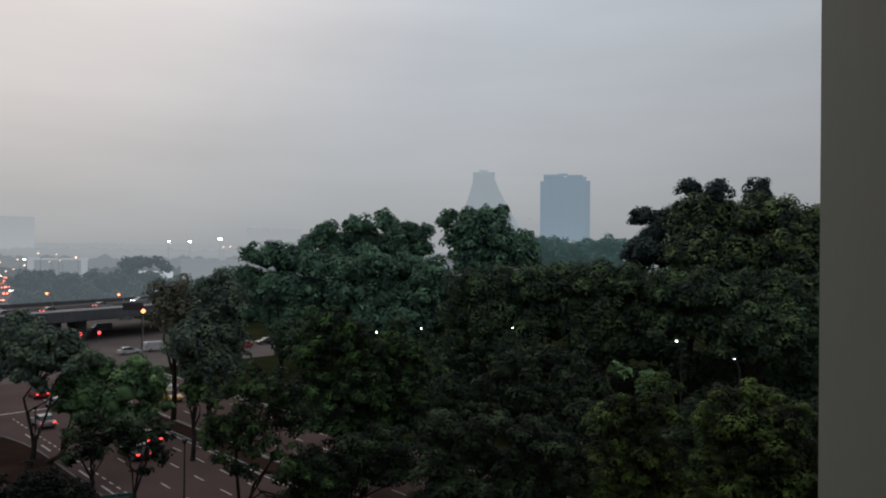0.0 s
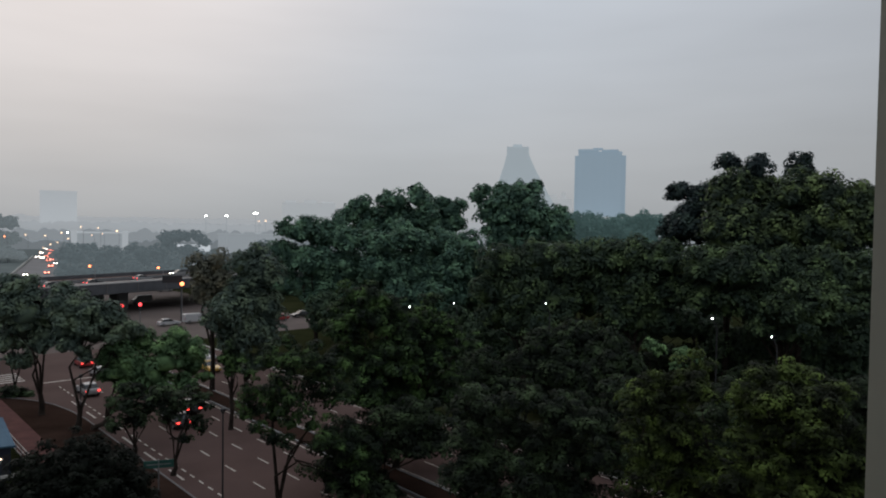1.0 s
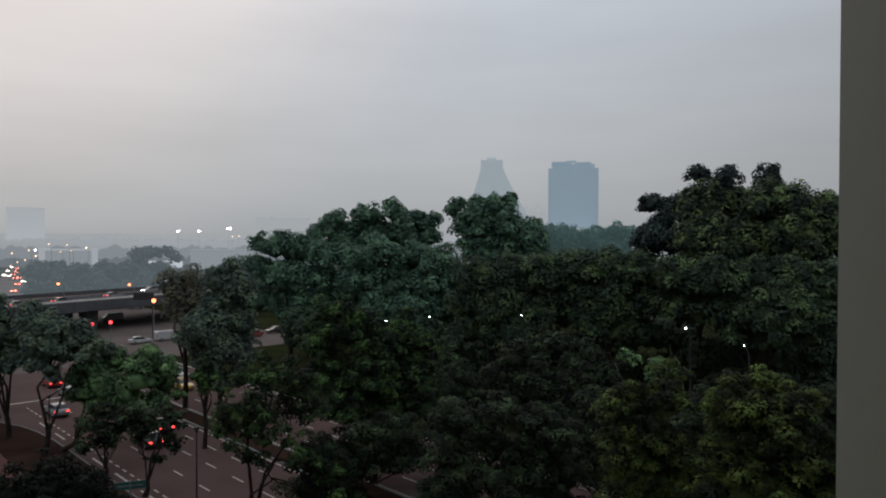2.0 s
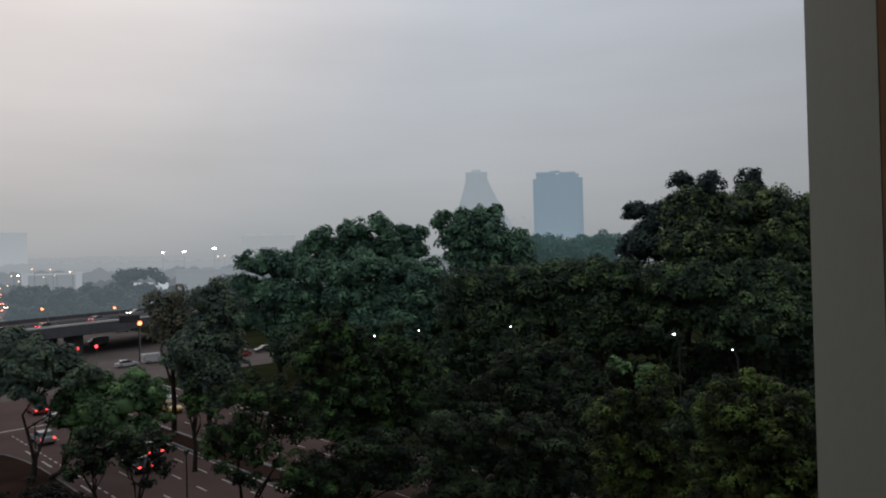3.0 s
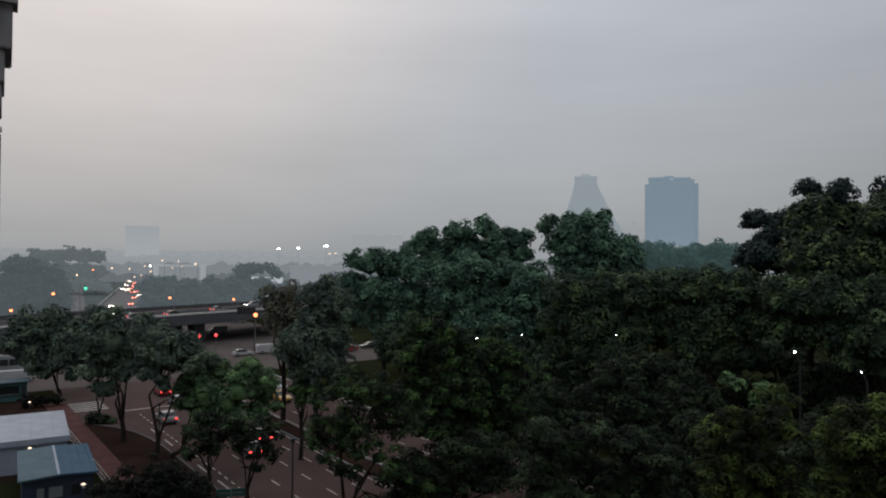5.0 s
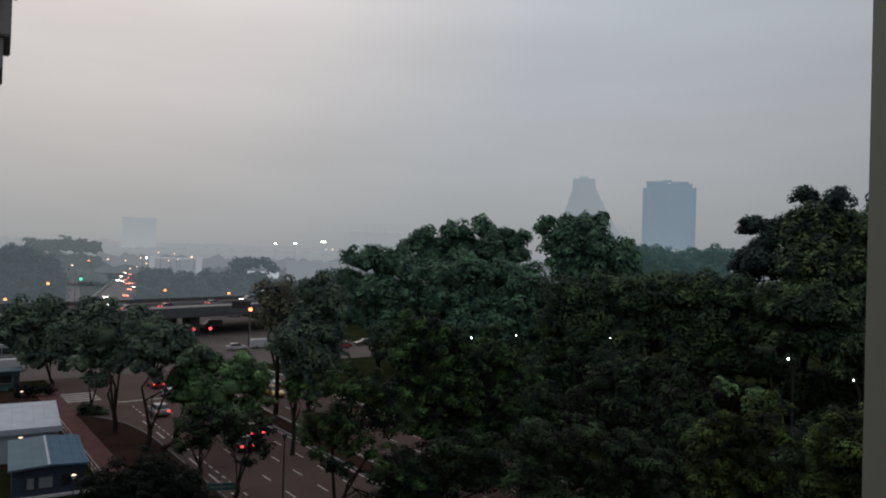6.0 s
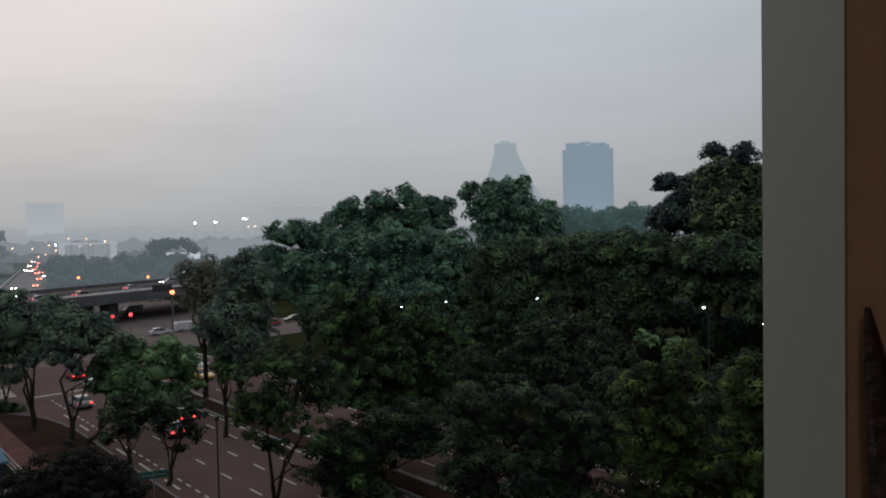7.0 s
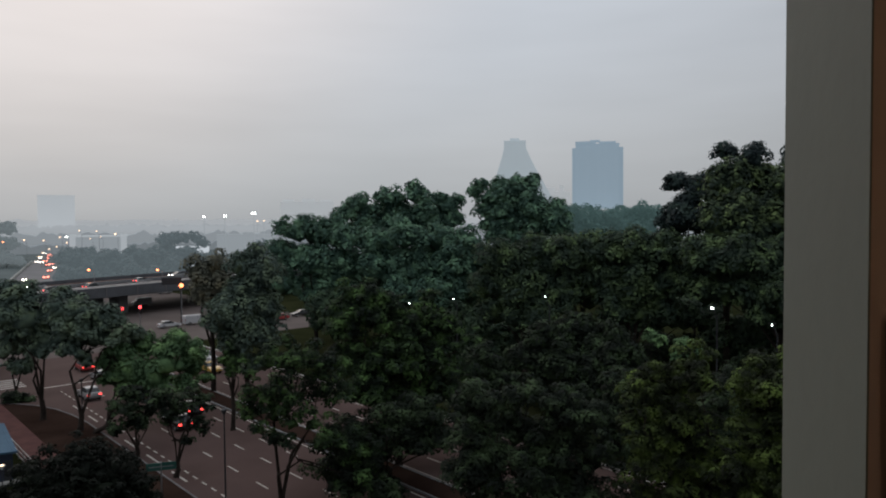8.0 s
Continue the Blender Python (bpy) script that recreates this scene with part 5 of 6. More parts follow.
def bus(label, x, y, yaw, paint, z=0.03):
    root = thing("bus", pose(x, y, z, 0, 0, yaw), label, "bus", "")
    part("body", box(bmesh.new(), -1.25, 1.25, -5.8, 5.8, 0.4, 3.1, bevel=0.12), paint, root)
    part("roof_unit", box(bmesh.new(), -0.8, 0.8, -2.5, 1.5, 3.1, 3.3, bevel=0.06), white_paint, root)
    for k in range(7):
        for sx in (-1, 1):
            part("window", one_box(sx * 1.25 - 0.02, sx * 1.25 + 0.02, -5.2 + 1.5 * k, -3.85 + 1.5 * k, 1.5, 2.6), glass_dark, root)
    part("windscreen", one_box(-1.1, 1.1, 5.77, 5.83, 1.3, 2.8), glass_dark, root)
    part("rear_window", one_box(-1.0, 1.0, -5.83, -5.77, 1.6, 2.6), glass_dark, root)
    for sx in (-1, 1):
        part("tail_light", one_box(sx * 1.0 - 0.12, sx * 1.0 + 0.12, -5.86, -5.78, 0.8, 1.3), tail_on, root)
    add_wheels(root, 1.25, (-3.2, 3.6), 0.48, 0.28)
    return root


AWAY, TOWARD, ACROSS, BACKACROSS = 45, 225, -45, 135
car("silver saloon car with lit tail lights on the avenue", -51.4, 92.3, AWAY, silver_paint)
car("red car with lit tail lights waiting at the junction", -57.5, 98.8, AWAY, red_paint)
car("dark saloon car with lit tail lights on the avenue", *road_xy(30.9, 90.0), AWAY, black_paint)
car("silver car with lit tail lights on the avenue", *road_xy(24.8, 92.0), AWAY, silver_paint)
car("black saloon car with lit tail lights on the avenue", *road_xy(27.9, 72.0), AWAY, black_paint)
car("dark car with lit tail lights driving under the trees", *road_xy(30.8, 76.5), AWAY, black_paint)
car("white car on the oncoming carriageway", *road_xy(45.2, 104.8), TOWARD, white_paint, "none")
car("yellow taxi with a roof sign on the oncoming carriageway", *road_xy(42.0, 96.0), TOWARD, yellow_paint, "none", roof_sign=True, category="taxi")
van("white van crossing the junction", -59.9, 145.2, ACROSS, white_paint)
car("white car beside the van at the junction", -63.4, 140.3, ACROSS, white_paint, "none")
car("silver car waiting under the overpass", -107.4, 178.5, ACROSS, silver_paint, "none")
car("white car waiting under the overpass", -103.0, 183.5, ACROSS, white_paint, "none")
car("red car with headlights on under the trees", -43.6, 151.0, BACKACROSS, red_paint, "head", lamp=1.8)
car("dark car behind the trees at the far kerb", -40.5, 158.0, BACKACROSS, black_paint, "none")
bus("grey single-deck bus on the cross street", -96.0, 110.0, ACROSS, silver_paint)
van("white van with dark windows on the cross street", -86.5, 104.0, ACROSS, white_paint)
van("silver van waiting under the overpass", -88.4, 179.6, BACKACROSS, silver_paint)
car("silver car with its headlights on beyond the overpass", -101.2, 220.8, TOWARD, silver_paint, "head")
for k, (az, d) in enumerate(((24.6, 232), (25.6, 240), (27.6, 236))):
    p = polar(az, d)
    car("pale car on the street beyond the overpass", p.x, p.y, BACKACROSS, white_paint, "none")
for u, v, lit in ((-14, 4.0, "tail"), (-4, 4.4, "tail"), (12, 8.6, "tail"), (-10, 17.0, "head"), (30, 17.5, "head")):
    p = OV @ Vector((u, v, 0))
    car("car with its lights on along the overpass deck", p.x, p.y, -27 if lit == "tail" else 153, (black_paint, silver_paint)[v > 8], lit, 6.62)
FAR = ((32.44, 325, "tail"), (32.2, 373, "tail"), (32.33, 430, "tail"), (32.1, 436, "tail"), (32.23, 521, "tail"), (32.46, 478, "tail"), (32.2, 580, "tail"),
       (33.75, 315, "head"), (31.86, 398, "head"), (33.0, 474, "head"), (32.75, 535, "head"), (32.7, 463, "head"), (32.5, 612, "head"))
for k, (az, d, lit) in enumerate(FAR):
    p = polar(az, d)
    car("distant car with lights on along the far road", p.x, p.y, 32 if lit == "tail" else 212, (white_paint, silver_paint, black_paint)[k % 3], lit, 0.05, lamp=2.0, brake=far_tail)

# ---- lamps and signals ----
amber_glow = lamp_material("amber_lamp", (1.0, 0.27, 0.1), 3.6)
red_glow = lamp_material("red_lamp", (1.0, 0.06, 0.07), 3.0)
green_glow = lamp_material("green_lamp", (0.1, 0.8, 0.5), 1.2)
white_glow = lamp_material("white_lamp", (0.95, 1.0, 0.95), 12.0)
warm_glow = lamp_material("warm_lamp", (1.0, 0.66, 0.42), 2.2)


def street_lamp(label, az, d, z, glow, r, base=0.0, arm=1.2, name="street_lamp", group="street lamps", metal=steel):
    """A post with a short arm and a lit head."""
    p = polar(az, d)
    root = thing(name, pose(p.x, p.y, base, 0, 0, az), label, "street lamp", group)
    h = z - base
    part("post", rod(rod(bmesh.new(), (arm, 0, 0), (arm, 0, h * 0.9), 0.11, 0.07, 8), (arm, 0, 0), (arm, 0, 0.4), 0.18, 0.18, 8), metal, root)
    part("arm", rod(bmesh.new(), (arm, 0, h * 0.9), (0, 0, h + 0.1), 0.05, 0.045, 6), metal, root)
    head = part("head", box(bmesh.new(), -0.35, 0.35, -0.15, 0.15, h + 0.05, h + 0.2, bevel=0.04), darkmetal, root)
    # far bulbs are oversized by r to stand for glare
    part("bulb", ball(bmesh.new(), (0, -0.05, h), r, 2, 0.8), glow, head, "glowing lamp")
    return root


for az, d, z, r, base in ((29.72, 200, 9.9, 0.36, 6.6), (25.05, 200, 9.3, 0.36, 6.6), (37.54, 200, 11.4, 0.4, 0.0)):
    street_lamp("street lamp glowing orange beside the overpass", az, d, z, amber_glow, r, base)
for az, d, z, r, g in ((34.99, 420, 13.4, 0.6, amber_glow), (33.74, 420, 14.3, 0.55, warm_glow), (32.54, 420, 13.9, 0.5, warm_glow), (31.51, 420, 15.5, 0.5, warm_glow),
                       (31.11, 420, 15.6, 0.55, white_glow), (31.09, 420, 12.5, 0.55, warm_glow), (30.27, 420, 18.7, 0.5, warm_glow), (29.13, 420, 18.3, 0.45, warm_glow),
                       (27.89, 420, 16.7, 0.7, warm_glow), (29.55, 420, 14.4, 0.4, warm_glow), (28.88, 420, 15.2, 0.35, warm_glow), (32.2, 420, 9.4, 0.5, warm_glow),
                       (31.74, 420, 10.5, 0.45, warm_glow), (32.63, 420, 7.4, 0.5, warm_glow), (32.85, 420, 5.4, 0.45, warm_glow), (36.05, 300, 13.6, 0.45, warm_glow), (40.1, 240, 4.8, 0.6, amber_glow)):
    street_lamp("distant street lamp glowing along the far road", az, d, z, g, 0.75 * r, metal=grey_concrete)
for az, d, z, r in ((5.55, 96, 10.05, 0.1), (1.92, 96, 10.6, 0.085), (-18.42, 84, 11.2, 0.12), (-5.6, 84, 12.15, 0.06), (-5.56, 82, 9.2, 0.07), (-22.6, 80, 10.1, 0.07)):
    street_lamp("slim park lamp post with a small white light", az, d, z, white_glow, r, 0.0, 0.5, "park_lamp", "park lamps", darkmetal)
for az, dist, h in ((20.44, 52, 7.4), (30.4, 80, 5.0)):
    p = polar(az, dist, 0.1)
    root = thing("street_lamp", pose(p.x, p.y, 0.1, 0, 0, az + 90), "unlit slim dark lamp post with a small head", "street lamp", "street lamps")
    part("post", rod(rod(bmesh.new(), (0, 0, 0), (0, 0, h), 0.07, 0.05, 8), (0, 0, 0), (0, 0, 0.6), 0.11, 0.11, 8), darkmetal, root)
    part("head", ball(rod(bmesh.new(), (0, 0, h), (0, 0, h + 0.1), 0.12, 0.16, 10), (0, 0, h + 0.22), 0.2, 2, 0.8), darkmetal, root)


def traffic_light(label, az, d, z, glow, r, lit):
    p = polar(az, d)
    root = thing("traffic_light", pose(p.x, p.y, 0, 0, 0, az), label, "traffic light", "traffic lights")
    part("post", rod(bmesh.new(), (0, 0.15, 0), (0, 0.15, z + 0.6), 0.09, 0.07, 8), steel, root)
    housing = part("housing", box(bmesh.new(), -0.24, 0.24, -0.12, 0.12, z - 0.75, z + 0.75, bevel=0.04), darkmetal, root)
    for k, dz in enumerate((0.45, 0.0, -0.45)):
        on = k == lit
        # lit lens oversized to stand for glare
        part("lens", ball(bmesh.new(), (0, -0.16, z + dz), r if on else 0.13, 2), glow if on else darkmetal, housing, "lit signal lens" if on else "")


traffic_light("traffic light showing red at the junction", 27.57, 146, 4.85, red_glow, 0.32, 0)
traffic_light("traffic light showing red at the junction", 26.34, 148, 4.75, red_glow, 0.31, 0)
traffic_light("distant traffic light showing green", 35.46, 290, 9.3, green_glow, 0.6, 2)
traffic_light("traffic light showing amber beside a dark sign", 23.37, 158, 8.3, amber_glow, 0.45, 1)

# road signs
p = polar(24.0, 160)
sg = thing("road_sign", pose(p.x, p.y, 0, 0, 0, 24), "dark overhead road sign seen from behind", "road sign")
part("post", rod(bmesh.new(), (1.6, 0, 0), (1.6, 0, 9.6), 0.14, 0.12, 8), darkmetal, sg)
part("panel", one_box(-2.2, 1.8, -0.08, 0.08, 8.4, 9.9, bevel=0.02), darkmetal, sg)
x, y = road_xy(19.7, 54.5)
sg = thing("road_sign", pose(x, y, 0.1, 0, 0, 20), "small green street name sign on a grey post", "road sign")
green_sign = material("green_sign", (0.012, 0.06, 0.05), (0.018, 0.08, 0.065), 0.5, 3, 20, 0.0)
part("post", rod(bmesh.new(), (0, 0, 0), (0, 0, 2.6), 0.05, 0.05, 8), steel, sg)
part("panel", one_box(-1.1, 1.1, -0.03, 0.03, 1.9, 2.5, bevel=0.01), green_sign, sg)
part("letter_bar", one_box(-0.9, 0.9, -0.04, -0.03, 2.14, 2.24), steel, sg, "pale unreadable lettering bar")

def haze_glow_material(name, c):
    """Plain distance: haze put into the colour and glow of built forms far off."""
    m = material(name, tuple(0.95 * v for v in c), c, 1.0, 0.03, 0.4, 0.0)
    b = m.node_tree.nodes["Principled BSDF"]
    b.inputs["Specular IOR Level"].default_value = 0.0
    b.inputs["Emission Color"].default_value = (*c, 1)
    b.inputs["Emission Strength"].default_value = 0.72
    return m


# pale tones and emission imitate haze before the far buildings
tower_wall = haze_glow_material("haze_blue_tower", (0.19, 0.242, 0.285))
tower_edge = haze_glow_material("haze_blue_rib", (0.192, 0.244, 0.287))
spire_wall = haze_glow_material("haze_grey_tower", (0.272, 0.308, 0.33))
block_wall = haze_glow_material("haze_glow_blocks", (0.322, 0.338, 0.35))
shed_wall = haze_glow_material("haze_glow_shed", (0.31, 0.33, 0.345))
slab_wall = haze_glow_material("haze_glow_slab", (0.325, 0.34, 0.35))
depot_wall = haze_glow_material("haze_glow_depot", (0.225, 0.245, 0.26))

# floodlight masts of the far depot
for az, z, w in ((21.6, 26.9, 1.5), (20.07, 27.2, 1.9), (17.86, 29.1, 2.8)):
    p = polar(az, 500)
    m = thing("floodlight_mast", pose(p.x, p.y, 0, 0, 0, az), "tall mast with a bright white floodlight bank", "floodlight", "floodlight masts")
    # mast in the depot's haze-glow tone, so that it fades
    part("mast", rod(bmesh.new(), (0, 0.4, 0), (0, 0.4, z), 0.3, 0.15, 8), depot_wall, m)
    part("lamp_bank", one_box(-w / 2, w / 2, -0.3, 0.3, z - 0.32, z + 0.32, bevel=0.15), white_glow, m)
for az, z in ((17.6, 23.6), (17.1, 23.9)):
    p = polar(az, 500)
    m = thing("floodlight_mast", pose(p.x, p.y, 0, 0, 0, az), "short mast with a dim white lamp", "floodlight", "floodlight masts")
    part("mast", rod(bmesh.new(), (0, 0.4, 0), (0, 0.4, z), 0.25, 0.15, 8), depot_wall, m)
    part("lamp_bank", ball(bmesh.new(), (0, 0, z), 0.4, 2), warm_glow, m)

# ---- site cabins and fence on the near corner ----
white_sheet = material("white_sheet", (0.21, 0.24, 0.285), (0.28, 0.31, 0.36), 0.6, 0.6, 10, 0.1)
blue_sheet = material("blue_sheet", (0.026, 0.062, 0.10), (0.042, 0.088, 0.135), 0.85, 0.6, 10, 0.1)
teal_sheet = material("teal_sheet", (0.055, 0.09, 0.11), (0.08, 0.12, 0.145), 0.85, 0.6, 10, 0.1)
cabin_wall = material("cabin_wall", (0.015, 0.022, 0.04), (0.025, 0.035, 0.06), 0.7, 0.8, 10, 0.1)


def wedge(x0, x1, y0, y1, z00, z01, thick):
    """A sheet roof that slopes from z01 at y1 down to z00 at y0."""
    bm = bmesh.new()
    vs = [bm.verts.new(v) for v in ((x0, y0, z00), (x1, y0, z00), (x1, y1, z01), (x0, y1, z01),
                                    (x0, y0, z00 - thick), (x1, y0, z00 - thick), (x1, y1, z01 - thick), (x0, y1, z01 - thick))]
    for f in ((0, 1, 2, 3), (7, 6, 5, 4), (0, 4, 5, 1), (1, 5, 6, 2), (2, 6, 7, 3), (3, 7, 4, 0)):
        bm.faces.new([vs[i] for i in f])
    bmesh.ops.recalc_face_normals(bm, faces=bm.faces)
    return bm


def ribs(x0, x1, y0, y1, z0, z1, step):
    bm = bmesh.new()
    x = x0 + step / 2
    while x < x1:
        rod(bm, (x, y0, z0 + 0.01), (x, y1, z1 + 0.01), 0.014, 0.014, 5)
        x += step
    return bm


def sheet(a, b, c, e, thick):
    """A flat roofing sheet over four corners, given anticlockwise from above."""
    bm = bmesh.new()
    up = [bm.verts.new(v) for v in (a, b, c, e)]
    lo = [bm.verts.new((v[0], v[1], v[2] - thick)) for v in (a, b, c, e)]
    bm.faces.new(up)
    bm.faces.new(lo[::-1])
    for k in range(4):
        bm.faces.new((up[k], lo[k], lo[(k + 1) % 4], up[(k + 1) % 4]))
    bmesh.ops.recalc_face_normals(bm, faces=bm.faces)
    return bm


# plain pale grey for two of the cabin panes
dim_pane = material("pale_pane", (0.12, 0.13, 0.14), (0.16, 0.17, 0.18), 0.6, 2, 20, 0.0)
CB = pose(-37.3, 54.2, 0, 0, 0, 40)
cb = thing("site_cabin", CB, "dark blue site cabin with a teal and blue gabled sheet roof", "cabin")
part("body", profile_body([(-5.5, 0), (-5.5, 2.75), (-2.9, 2.9), (-0.3, 2.75), (-0.3, 0)], 4.7, 9, 1, 0), cabin_wall, cb).matrix_basis = pose(0, 5.1, 0, 0, 0, -90)
roof = part("roof", sheet((-5.8, 0, 2.85), (-2.9, 0, 3.02), (-2.9, 10.2, 3.02), (-5.8, 10.2, 2.85), 0.07), teal_sheet, cb, "pale teal sheet roofing")
bm = bmesh.new()
for k in range(4):
    x, z = -5.5 + 0.72 * k, 2.87 + 0.042 * k
    rod(bm, (x, 0, z), (x, 10.2, z), 0.014, 0.014, 5)
part("rib", bm, teal_sheet, roof)
roof = part("roof", sheet((-2.9, 0, 3.02), (0, 0, 2.85), (0, 10.2, 2.85), (-2.9, 10.2, 3.02), 0.07), blue_sheet, cb, "blue sheet roofing")
bm = bmesh.new()
for k in range(4):
    x, z = -2.5 + 0.72 * k, 3.02 - 0.042 * k
    rod(bm, (x, 0, z), (x, 10.2, z), 0.014, 0.014, 5)
part("rib", bm, blue_sheet, roof)
part("ridge_cap", box(bmesh.new(), -2.99, -2.81, -0.02, 10.22, 3.0, 3.05), white_sheet, cb, "pale ridge capping")
part("fascia", sheet((-5.82, -0.04, 2.86), (-2.9, -0.04, 3.03), (-2.9, 0.02, 3.03), (-5.82, 0.02, 2.86), 0.16), teal_sheet, cb)
part("fascia", sheet((-2.9, -0.04, 3.03), (0.02, -0.04, 2.86), (0.02, 0.02, 2.86), (-2.9, 0.02, 3.03), 0.16), blue_sheet, cb)
for x, w in ((-4.2, 0.25), (-3.1, 0.5), (-1.6, 0.35)):
    fr = part("window_frame", one_box(x - w - 0.06, x + w + 0.06, 0.34, 0.41, 1.0, 2.0), darkmetal, cb)
    part("pane", one_box(x - w, x + w, 0.32, 0.34, 1.07, 1.93), glass_dark if x == -1.6 else dim_pane, fr)
part("door", one_box(-0.95, -0.4, 0.36, 0.41, 0.05, 2.1), darkmetal, cb)
WB = pose(-46.7, 63.0, 0, 0, 0, 40)
wb = thing("site_shed", WB, "white sheet-metal site shed with a low-pitched roof", "shed")
part("body", one_box(-9, 0.0, 0, 9.2, 0, 3.2), white_sheet, wb)
roof = part("roof", wedge(-9.2, 0.2, -0.3, 9.6, 3.3, 3.9, 0.1), white_sheet, wb)
part("ridge_rib", ribs(-9.2, 0.2, -0.3, 9.6, 3.3, 3.9, 0.95), white_sheet, roof)
part("fascia", one_box(-9.2, 0.2, -0.36, -0.3, 2.75, 3.32), white_sheet, wb)


kiosk_sheet = material("teal_kiosk_sheet", (0.03, 0.085, 0.085), (0.05, 0.12, 0.115), 0.7, 0.8, 12, 0.1)
kk = thing("site_kiosk", pose(-76.0, 89.5, 0.04, 0, 0, 40), "teal sheet kiosk with a dark serving hatch", "kiosk")
part("body", box(bmesh.new(), -3.2, 2.6, 0, 3.0, 0, 2.7, bevel=0.04), kiosk_sheet, kk)
part("roof", box(bmesh.new(), -3.5, 2.9, -0.6, 3.3, 2.7, 2.86, bevel=0.03), teal_sheet, kk, "pale teal sheet roof")
hatch = part("hatch", one_box(-1.6, 1.6, -0.03, 0.02, 1.1, 2.2), glass_dark, kk, "dark serving hatch")
part("counter", box(bmesh.new(), -1.7, 1.7, -0.35, -0.03, 1.0, 1.08, bevel=0.01), steel, hatch)
part("door", one_box(1.85, 2.45, -0.03, 0.02, 0.05, 2.1), darkmetal, kk)


def post_lamp(x, y, h):
    root = thing("garden_lamp", pose(x, y, 0.04, 0, 0, 40), "short lamp post with a lit pale cone head", "lamp", "short lamp posts")
    part("post", rod(bmesh.new(), (0, 0, 0), (0, 0, h - 0.2), 0.05, 0.04, 8), darkmetal, root)
    head = part("head", rod(bmesh.new(), (0, 0, h - 0.2), (0, 0, h + 0.12), 0.06, 0.24, 12), head_off, root)
    part("bulb", ball(bmesh.new(), (0, 0, h + 0.1), 0.15, 2, 0.8), warm_glow, head, "glowing lamp")


post_lamp(-47.9, 59.4, 2.7)
post_lamp(-37.0, 51.9, 2.3)
post_lamp(-63.3, 78.4, 2.6)
part("plinth", box(bmesh.new(), -5.4, 0.1, 0.1, 0.4, 0.25, 0.45), kerbstone, cb, "pale concrete step")
fence = thing("site_fence", Matrix.Identity(4), "low grey metal fence along the paved path", "fence")
for k in range(19):
    x, y = road_xy(13.4, 58 + k * 2.0)
    part("post", rod(bmesh.new(), (x, y, 0.05), (x, y, 1.25), 0.035, 0.035, 6), steel, fence)
for z in (0.35, 0.8, 1.22):
    x, y = road_xy(13.4, 58)
    x1, y1 = road_xy(13.4, 94)
    part("rail", rod(bmesh.new(), (x, y, z), (x1, y1, z), 0.04, 0.04, 6), kerbstone, fence)

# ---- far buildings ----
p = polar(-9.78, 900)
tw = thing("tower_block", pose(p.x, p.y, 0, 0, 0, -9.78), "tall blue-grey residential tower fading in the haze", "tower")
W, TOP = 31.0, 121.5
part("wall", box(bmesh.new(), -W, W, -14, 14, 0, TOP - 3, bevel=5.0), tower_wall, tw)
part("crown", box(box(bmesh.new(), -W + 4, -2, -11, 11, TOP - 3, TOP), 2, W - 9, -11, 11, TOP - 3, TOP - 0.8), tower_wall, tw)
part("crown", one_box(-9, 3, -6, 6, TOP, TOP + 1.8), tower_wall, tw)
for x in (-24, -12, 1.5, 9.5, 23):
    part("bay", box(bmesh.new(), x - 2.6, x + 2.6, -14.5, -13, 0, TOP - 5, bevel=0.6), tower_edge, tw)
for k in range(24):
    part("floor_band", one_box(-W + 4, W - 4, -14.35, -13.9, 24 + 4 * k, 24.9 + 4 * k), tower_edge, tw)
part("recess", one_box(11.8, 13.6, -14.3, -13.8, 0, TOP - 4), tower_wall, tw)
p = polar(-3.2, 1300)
zg = thing("stepped_tower", pose(p.x, p.y, 0, 0, 0, -3.2), "tower paled by a haze glow, its stepped sides flaring towards its foot", "tower")
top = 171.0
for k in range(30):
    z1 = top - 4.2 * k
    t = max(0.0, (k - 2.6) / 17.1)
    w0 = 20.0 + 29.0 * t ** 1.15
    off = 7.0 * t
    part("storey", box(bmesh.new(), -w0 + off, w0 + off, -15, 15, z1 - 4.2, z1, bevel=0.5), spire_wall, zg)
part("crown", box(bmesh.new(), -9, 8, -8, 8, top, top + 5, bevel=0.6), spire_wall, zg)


def far_block(label, az0, az1, d, top, mat, name="far_building", steps=(), roof_mat=None, roof_h=0.6):
    mid_az = (az0 + az1) / 2
    w = d * math.tan(radians(abs(az0 - az1) / 2))
    p = polar(mid_az, d)
    root = thing(name, pose(p.x, p.y, 0, 0, 0, mid_az), label, "building", "far buildings")
    part("wall", one_box(-w, w, 0, max(12.0, w * 0.4), 0, top), mat, root)
    part("roof", one_box(-w - 0.4, w + 0.4, -0.4, max(12.0, w * 0.4) + 0.4, top, top + roof_h), roof_mat or mat, root)
    for x0, x1, dz in steps:
        part("roof_house", one_box(x0 * w, x1 * w, 2, 9, top + 0.6, top + 0.6 + dz), mat, root)
    n = max(2, int(top / 3.4))
    for k in range(1, min(n, 16)):
        part("floor_band", one_box(-w * 0.96, w * 0.96, -0.25, 0.02, top - 3.3 * k - 0.5, top - 3.3 * k), mat, root)
    return root


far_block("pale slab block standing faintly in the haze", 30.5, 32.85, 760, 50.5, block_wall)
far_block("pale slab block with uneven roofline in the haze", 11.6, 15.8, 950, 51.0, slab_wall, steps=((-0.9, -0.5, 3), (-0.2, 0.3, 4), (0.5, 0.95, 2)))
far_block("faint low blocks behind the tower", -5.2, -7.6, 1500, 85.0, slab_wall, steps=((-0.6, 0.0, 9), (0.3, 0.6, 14)))
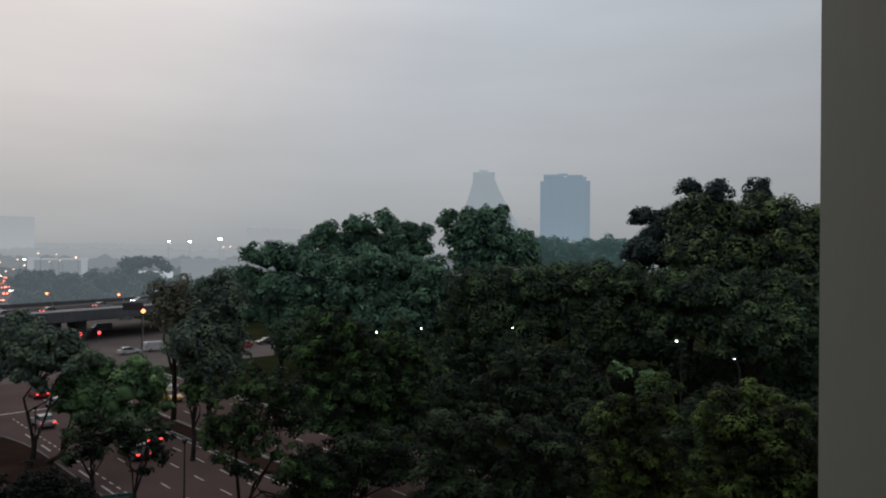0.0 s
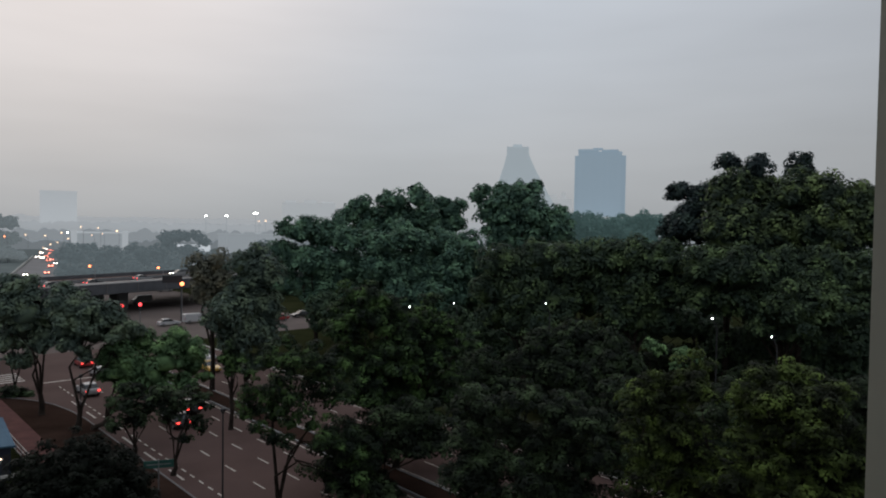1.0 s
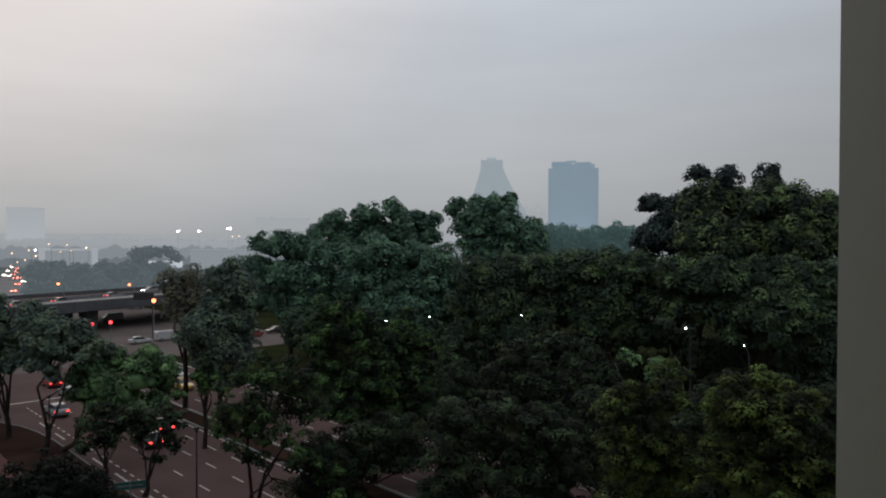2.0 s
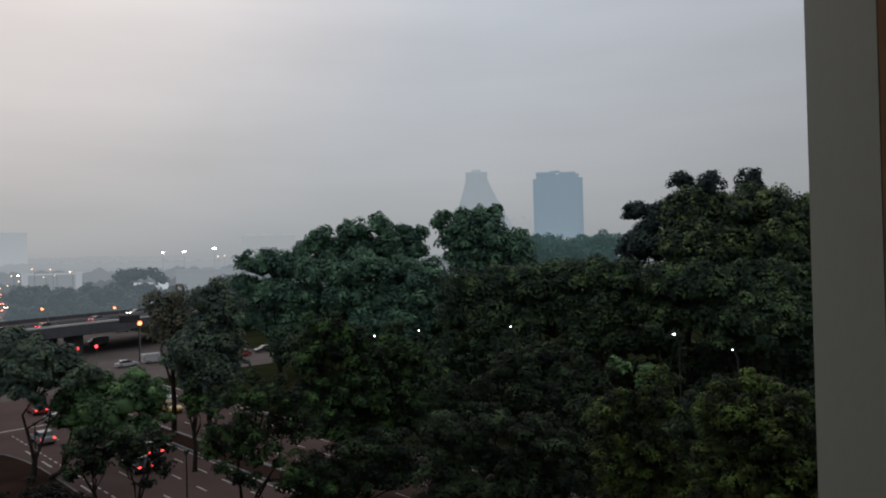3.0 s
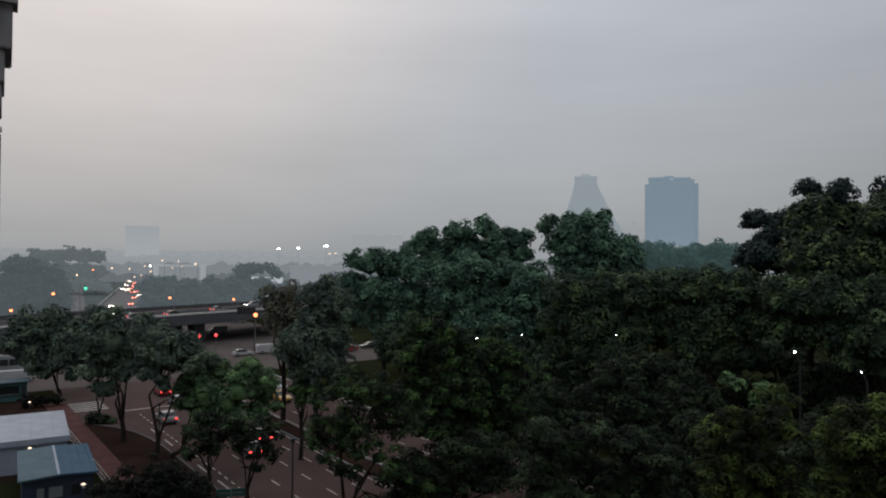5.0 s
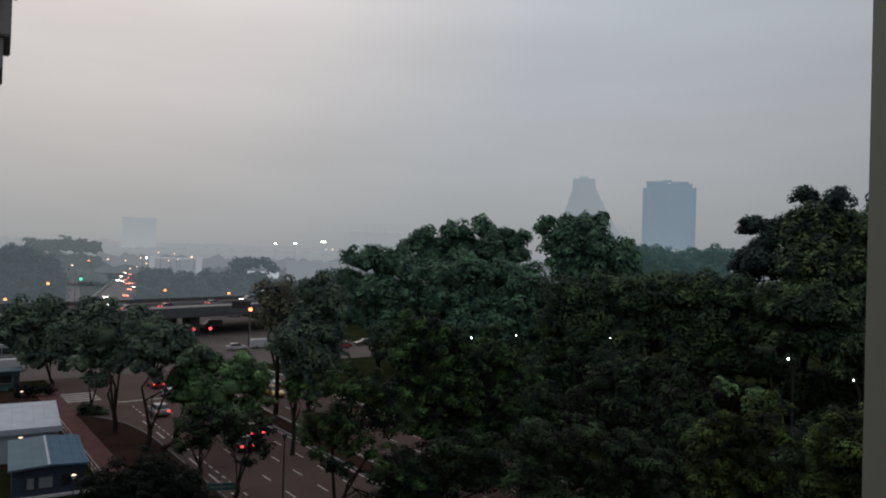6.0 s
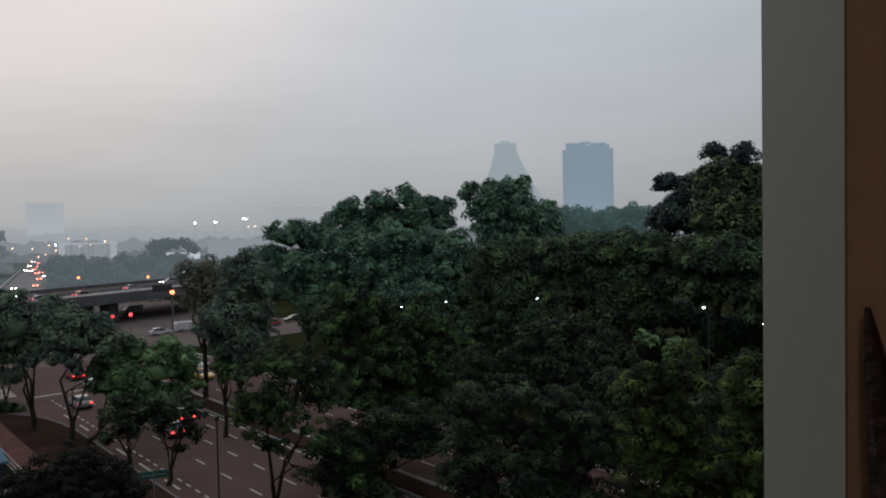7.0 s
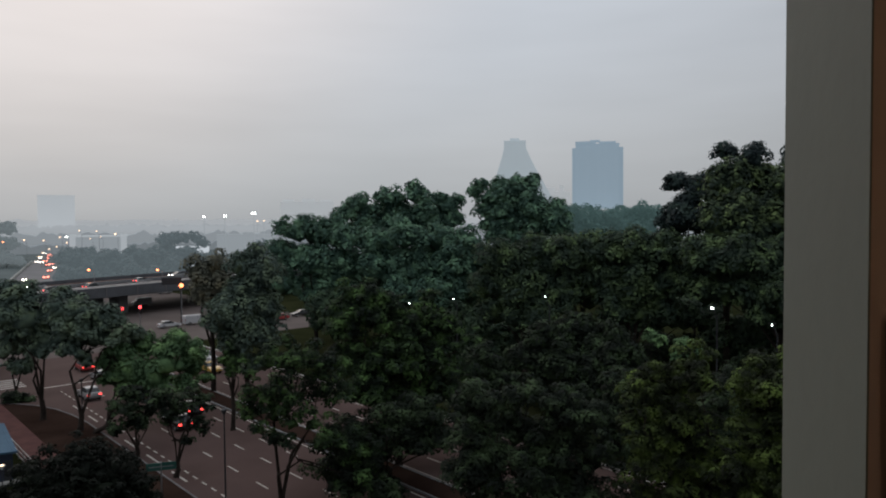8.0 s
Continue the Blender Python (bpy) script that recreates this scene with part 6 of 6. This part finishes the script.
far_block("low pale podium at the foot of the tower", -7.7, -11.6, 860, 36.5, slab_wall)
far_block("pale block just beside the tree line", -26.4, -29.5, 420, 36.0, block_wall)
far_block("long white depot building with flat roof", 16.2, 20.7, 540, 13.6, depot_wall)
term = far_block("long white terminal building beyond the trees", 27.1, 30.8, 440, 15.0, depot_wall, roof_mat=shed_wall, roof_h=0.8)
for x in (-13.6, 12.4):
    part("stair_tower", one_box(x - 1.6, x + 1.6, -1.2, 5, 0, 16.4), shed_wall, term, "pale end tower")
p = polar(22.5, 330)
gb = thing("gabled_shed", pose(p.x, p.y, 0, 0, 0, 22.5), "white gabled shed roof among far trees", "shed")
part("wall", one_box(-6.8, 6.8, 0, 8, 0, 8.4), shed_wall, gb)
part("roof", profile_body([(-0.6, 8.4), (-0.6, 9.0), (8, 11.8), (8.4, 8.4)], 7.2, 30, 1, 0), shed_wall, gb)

# ---- glowing walls standing for plain distance in the haze ----
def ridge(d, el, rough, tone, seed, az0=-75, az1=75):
    """A long glowing wall far away, standing for a hazed wooded or built-up rise."""
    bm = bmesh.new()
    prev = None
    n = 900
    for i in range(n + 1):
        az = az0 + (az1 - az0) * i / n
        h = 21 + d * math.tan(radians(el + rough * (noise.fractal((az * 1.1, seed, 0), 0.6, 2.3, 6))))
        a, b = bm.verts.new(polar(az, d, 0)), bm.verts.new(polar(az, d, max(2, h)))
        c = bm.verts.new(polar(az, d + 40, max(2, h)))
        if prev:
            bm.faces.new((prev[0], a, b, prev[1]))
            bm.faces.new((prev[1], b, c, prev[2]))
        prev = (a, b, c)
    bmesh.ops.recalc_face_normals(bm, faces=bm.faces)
    return solid("backdrop", bm, haze_glow_material("distance", tone), "glowing wall standing for a wooded rise in grey haze", "backdrop", "structure")


# tone and emission of each wall imitate one layer of haze
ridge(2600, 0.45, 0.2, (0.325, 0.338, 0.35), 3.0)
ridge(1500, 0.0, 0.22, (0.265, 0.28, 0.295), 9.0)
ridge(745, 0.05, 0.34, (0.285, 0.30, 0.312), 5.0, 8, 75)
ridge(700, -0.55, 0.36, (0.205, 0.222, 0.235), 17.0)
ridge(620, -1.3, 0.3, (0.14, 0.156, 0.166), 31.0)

# ---- neighbouring block whose stepped bays overhang at the edge of view ----
NB = Matrix.Translation(polar(40.9, 30, 0)) @ pose(0, 0, 0, 0, 0, 40.5)
block_paint = material("weathered_facade", (0.20, 0.19, 0.20), (0.28, 0.27, 0.28), 0.85, 0.8, 12, 0.15)
nb = thing("apartment_block", NB, "grey apartment block with stepped overhanging bays", "building")
part("wall", one_box(-9, -0.4, 0.2, 9, 0, 40), block_paint, nb)
part("drainpipe", rod(bmesh.new(), (-0.12, 0.1, 0), (-0.12, 0.1, 25.4), 0.075, 0.075, 10), teal_sheet, nb, "pale grey-blue downpipe")
part("bay", one_box(-4, 0.26, -0.3, 3, 28.5, 40, bevel=0.05), block_paint, nb)
part("bay", one_box(-4, 0.03, -0.1, 3, 27.3, 28.5, bevel=0.05), block_paint, nb)
part("bay", one_box(-4, -0.05, 0.0, 3, 26.4, 27.3, bevel=0.05), block_paint, nb)
part("ledge", one_box(-3, 0.42, -0.6, 0.6, 30.1, 30.35), block_paint, nb)
part("awning", wedge(-2, -0.02, -0.5, 0.5, 25.45, 25.75, 0.06), steel, nb)
part("cooling_unit", box(bmesh.new(), -1.1, -0.18, -0.75, -0.35, 29.2, 29.95, bevel=0.03), teal_sheet, nb, "pale grey-blue cooling unit")

# ---- dark wedge for a shadow on the inner wall, given an umbrella's form ----
# tip and lean are set to fit the camera's view
um = thing("umbrella", ROOM @ Matrix.Translation((0.0042, -WT - 0.012, 1.462)) @ pose(0, 0, 0, 175, -5.8, 0), "dark umbrella-shaped wedge standing in for a shadow at the inner wall", "umbrella")
bm = bmesh.new()
rings = [(0.0, 0.0012), (0.02, 0.004), (0.3, 0.03), (0.6, 0.045), (0.8, 0.03), (0.86, 0.016)]
prev = None
for z, r in rings:
    cur = [bm.verts.new((r * (1 + 0.1 * math.cos(4 * k * 0.5236)) * math.cos(k * 0.5236), r * (1 + 0.1 * math.cos(4 * k * 0.5236)) * math.sin(k * 0.5236), z)) for k in range(12)]
    if prev:
        for k in range(12):
            bm.faces.new((prev[k], prev[(k + 1) % 12], cur[(k + 1) % 12], cur[k]))
    prev = cur
part("canopy", bm, dark_wedge, um)
part("handle", rod(bmesh.new(), (0, 0, 0.84), (0, 0, 1.45), 0.012, 0.012, 10), darkmetal, um)

# ---- dim warm ceiling lamp of the room behind the viewer ----
cl = thing("ceiling_light", ROOM @ pose(-0.5, -2.2, HIGH, 0, 0, 0), "small round frosted ceiling light glowing dimly", "ceiling light")
part("base", rod(bmesh.new(), (0, 0, -0.03), (0, 0, 0), 0.16, 0.16, 24), ceiling_paint, cl)
part("shade", ball(bmesh.new(), (0, 0, -0.03), 0.14, 3, 0.5), lamp_material("frosted_shade", (1.0, 0.74, 0.52), 18.0), cl)
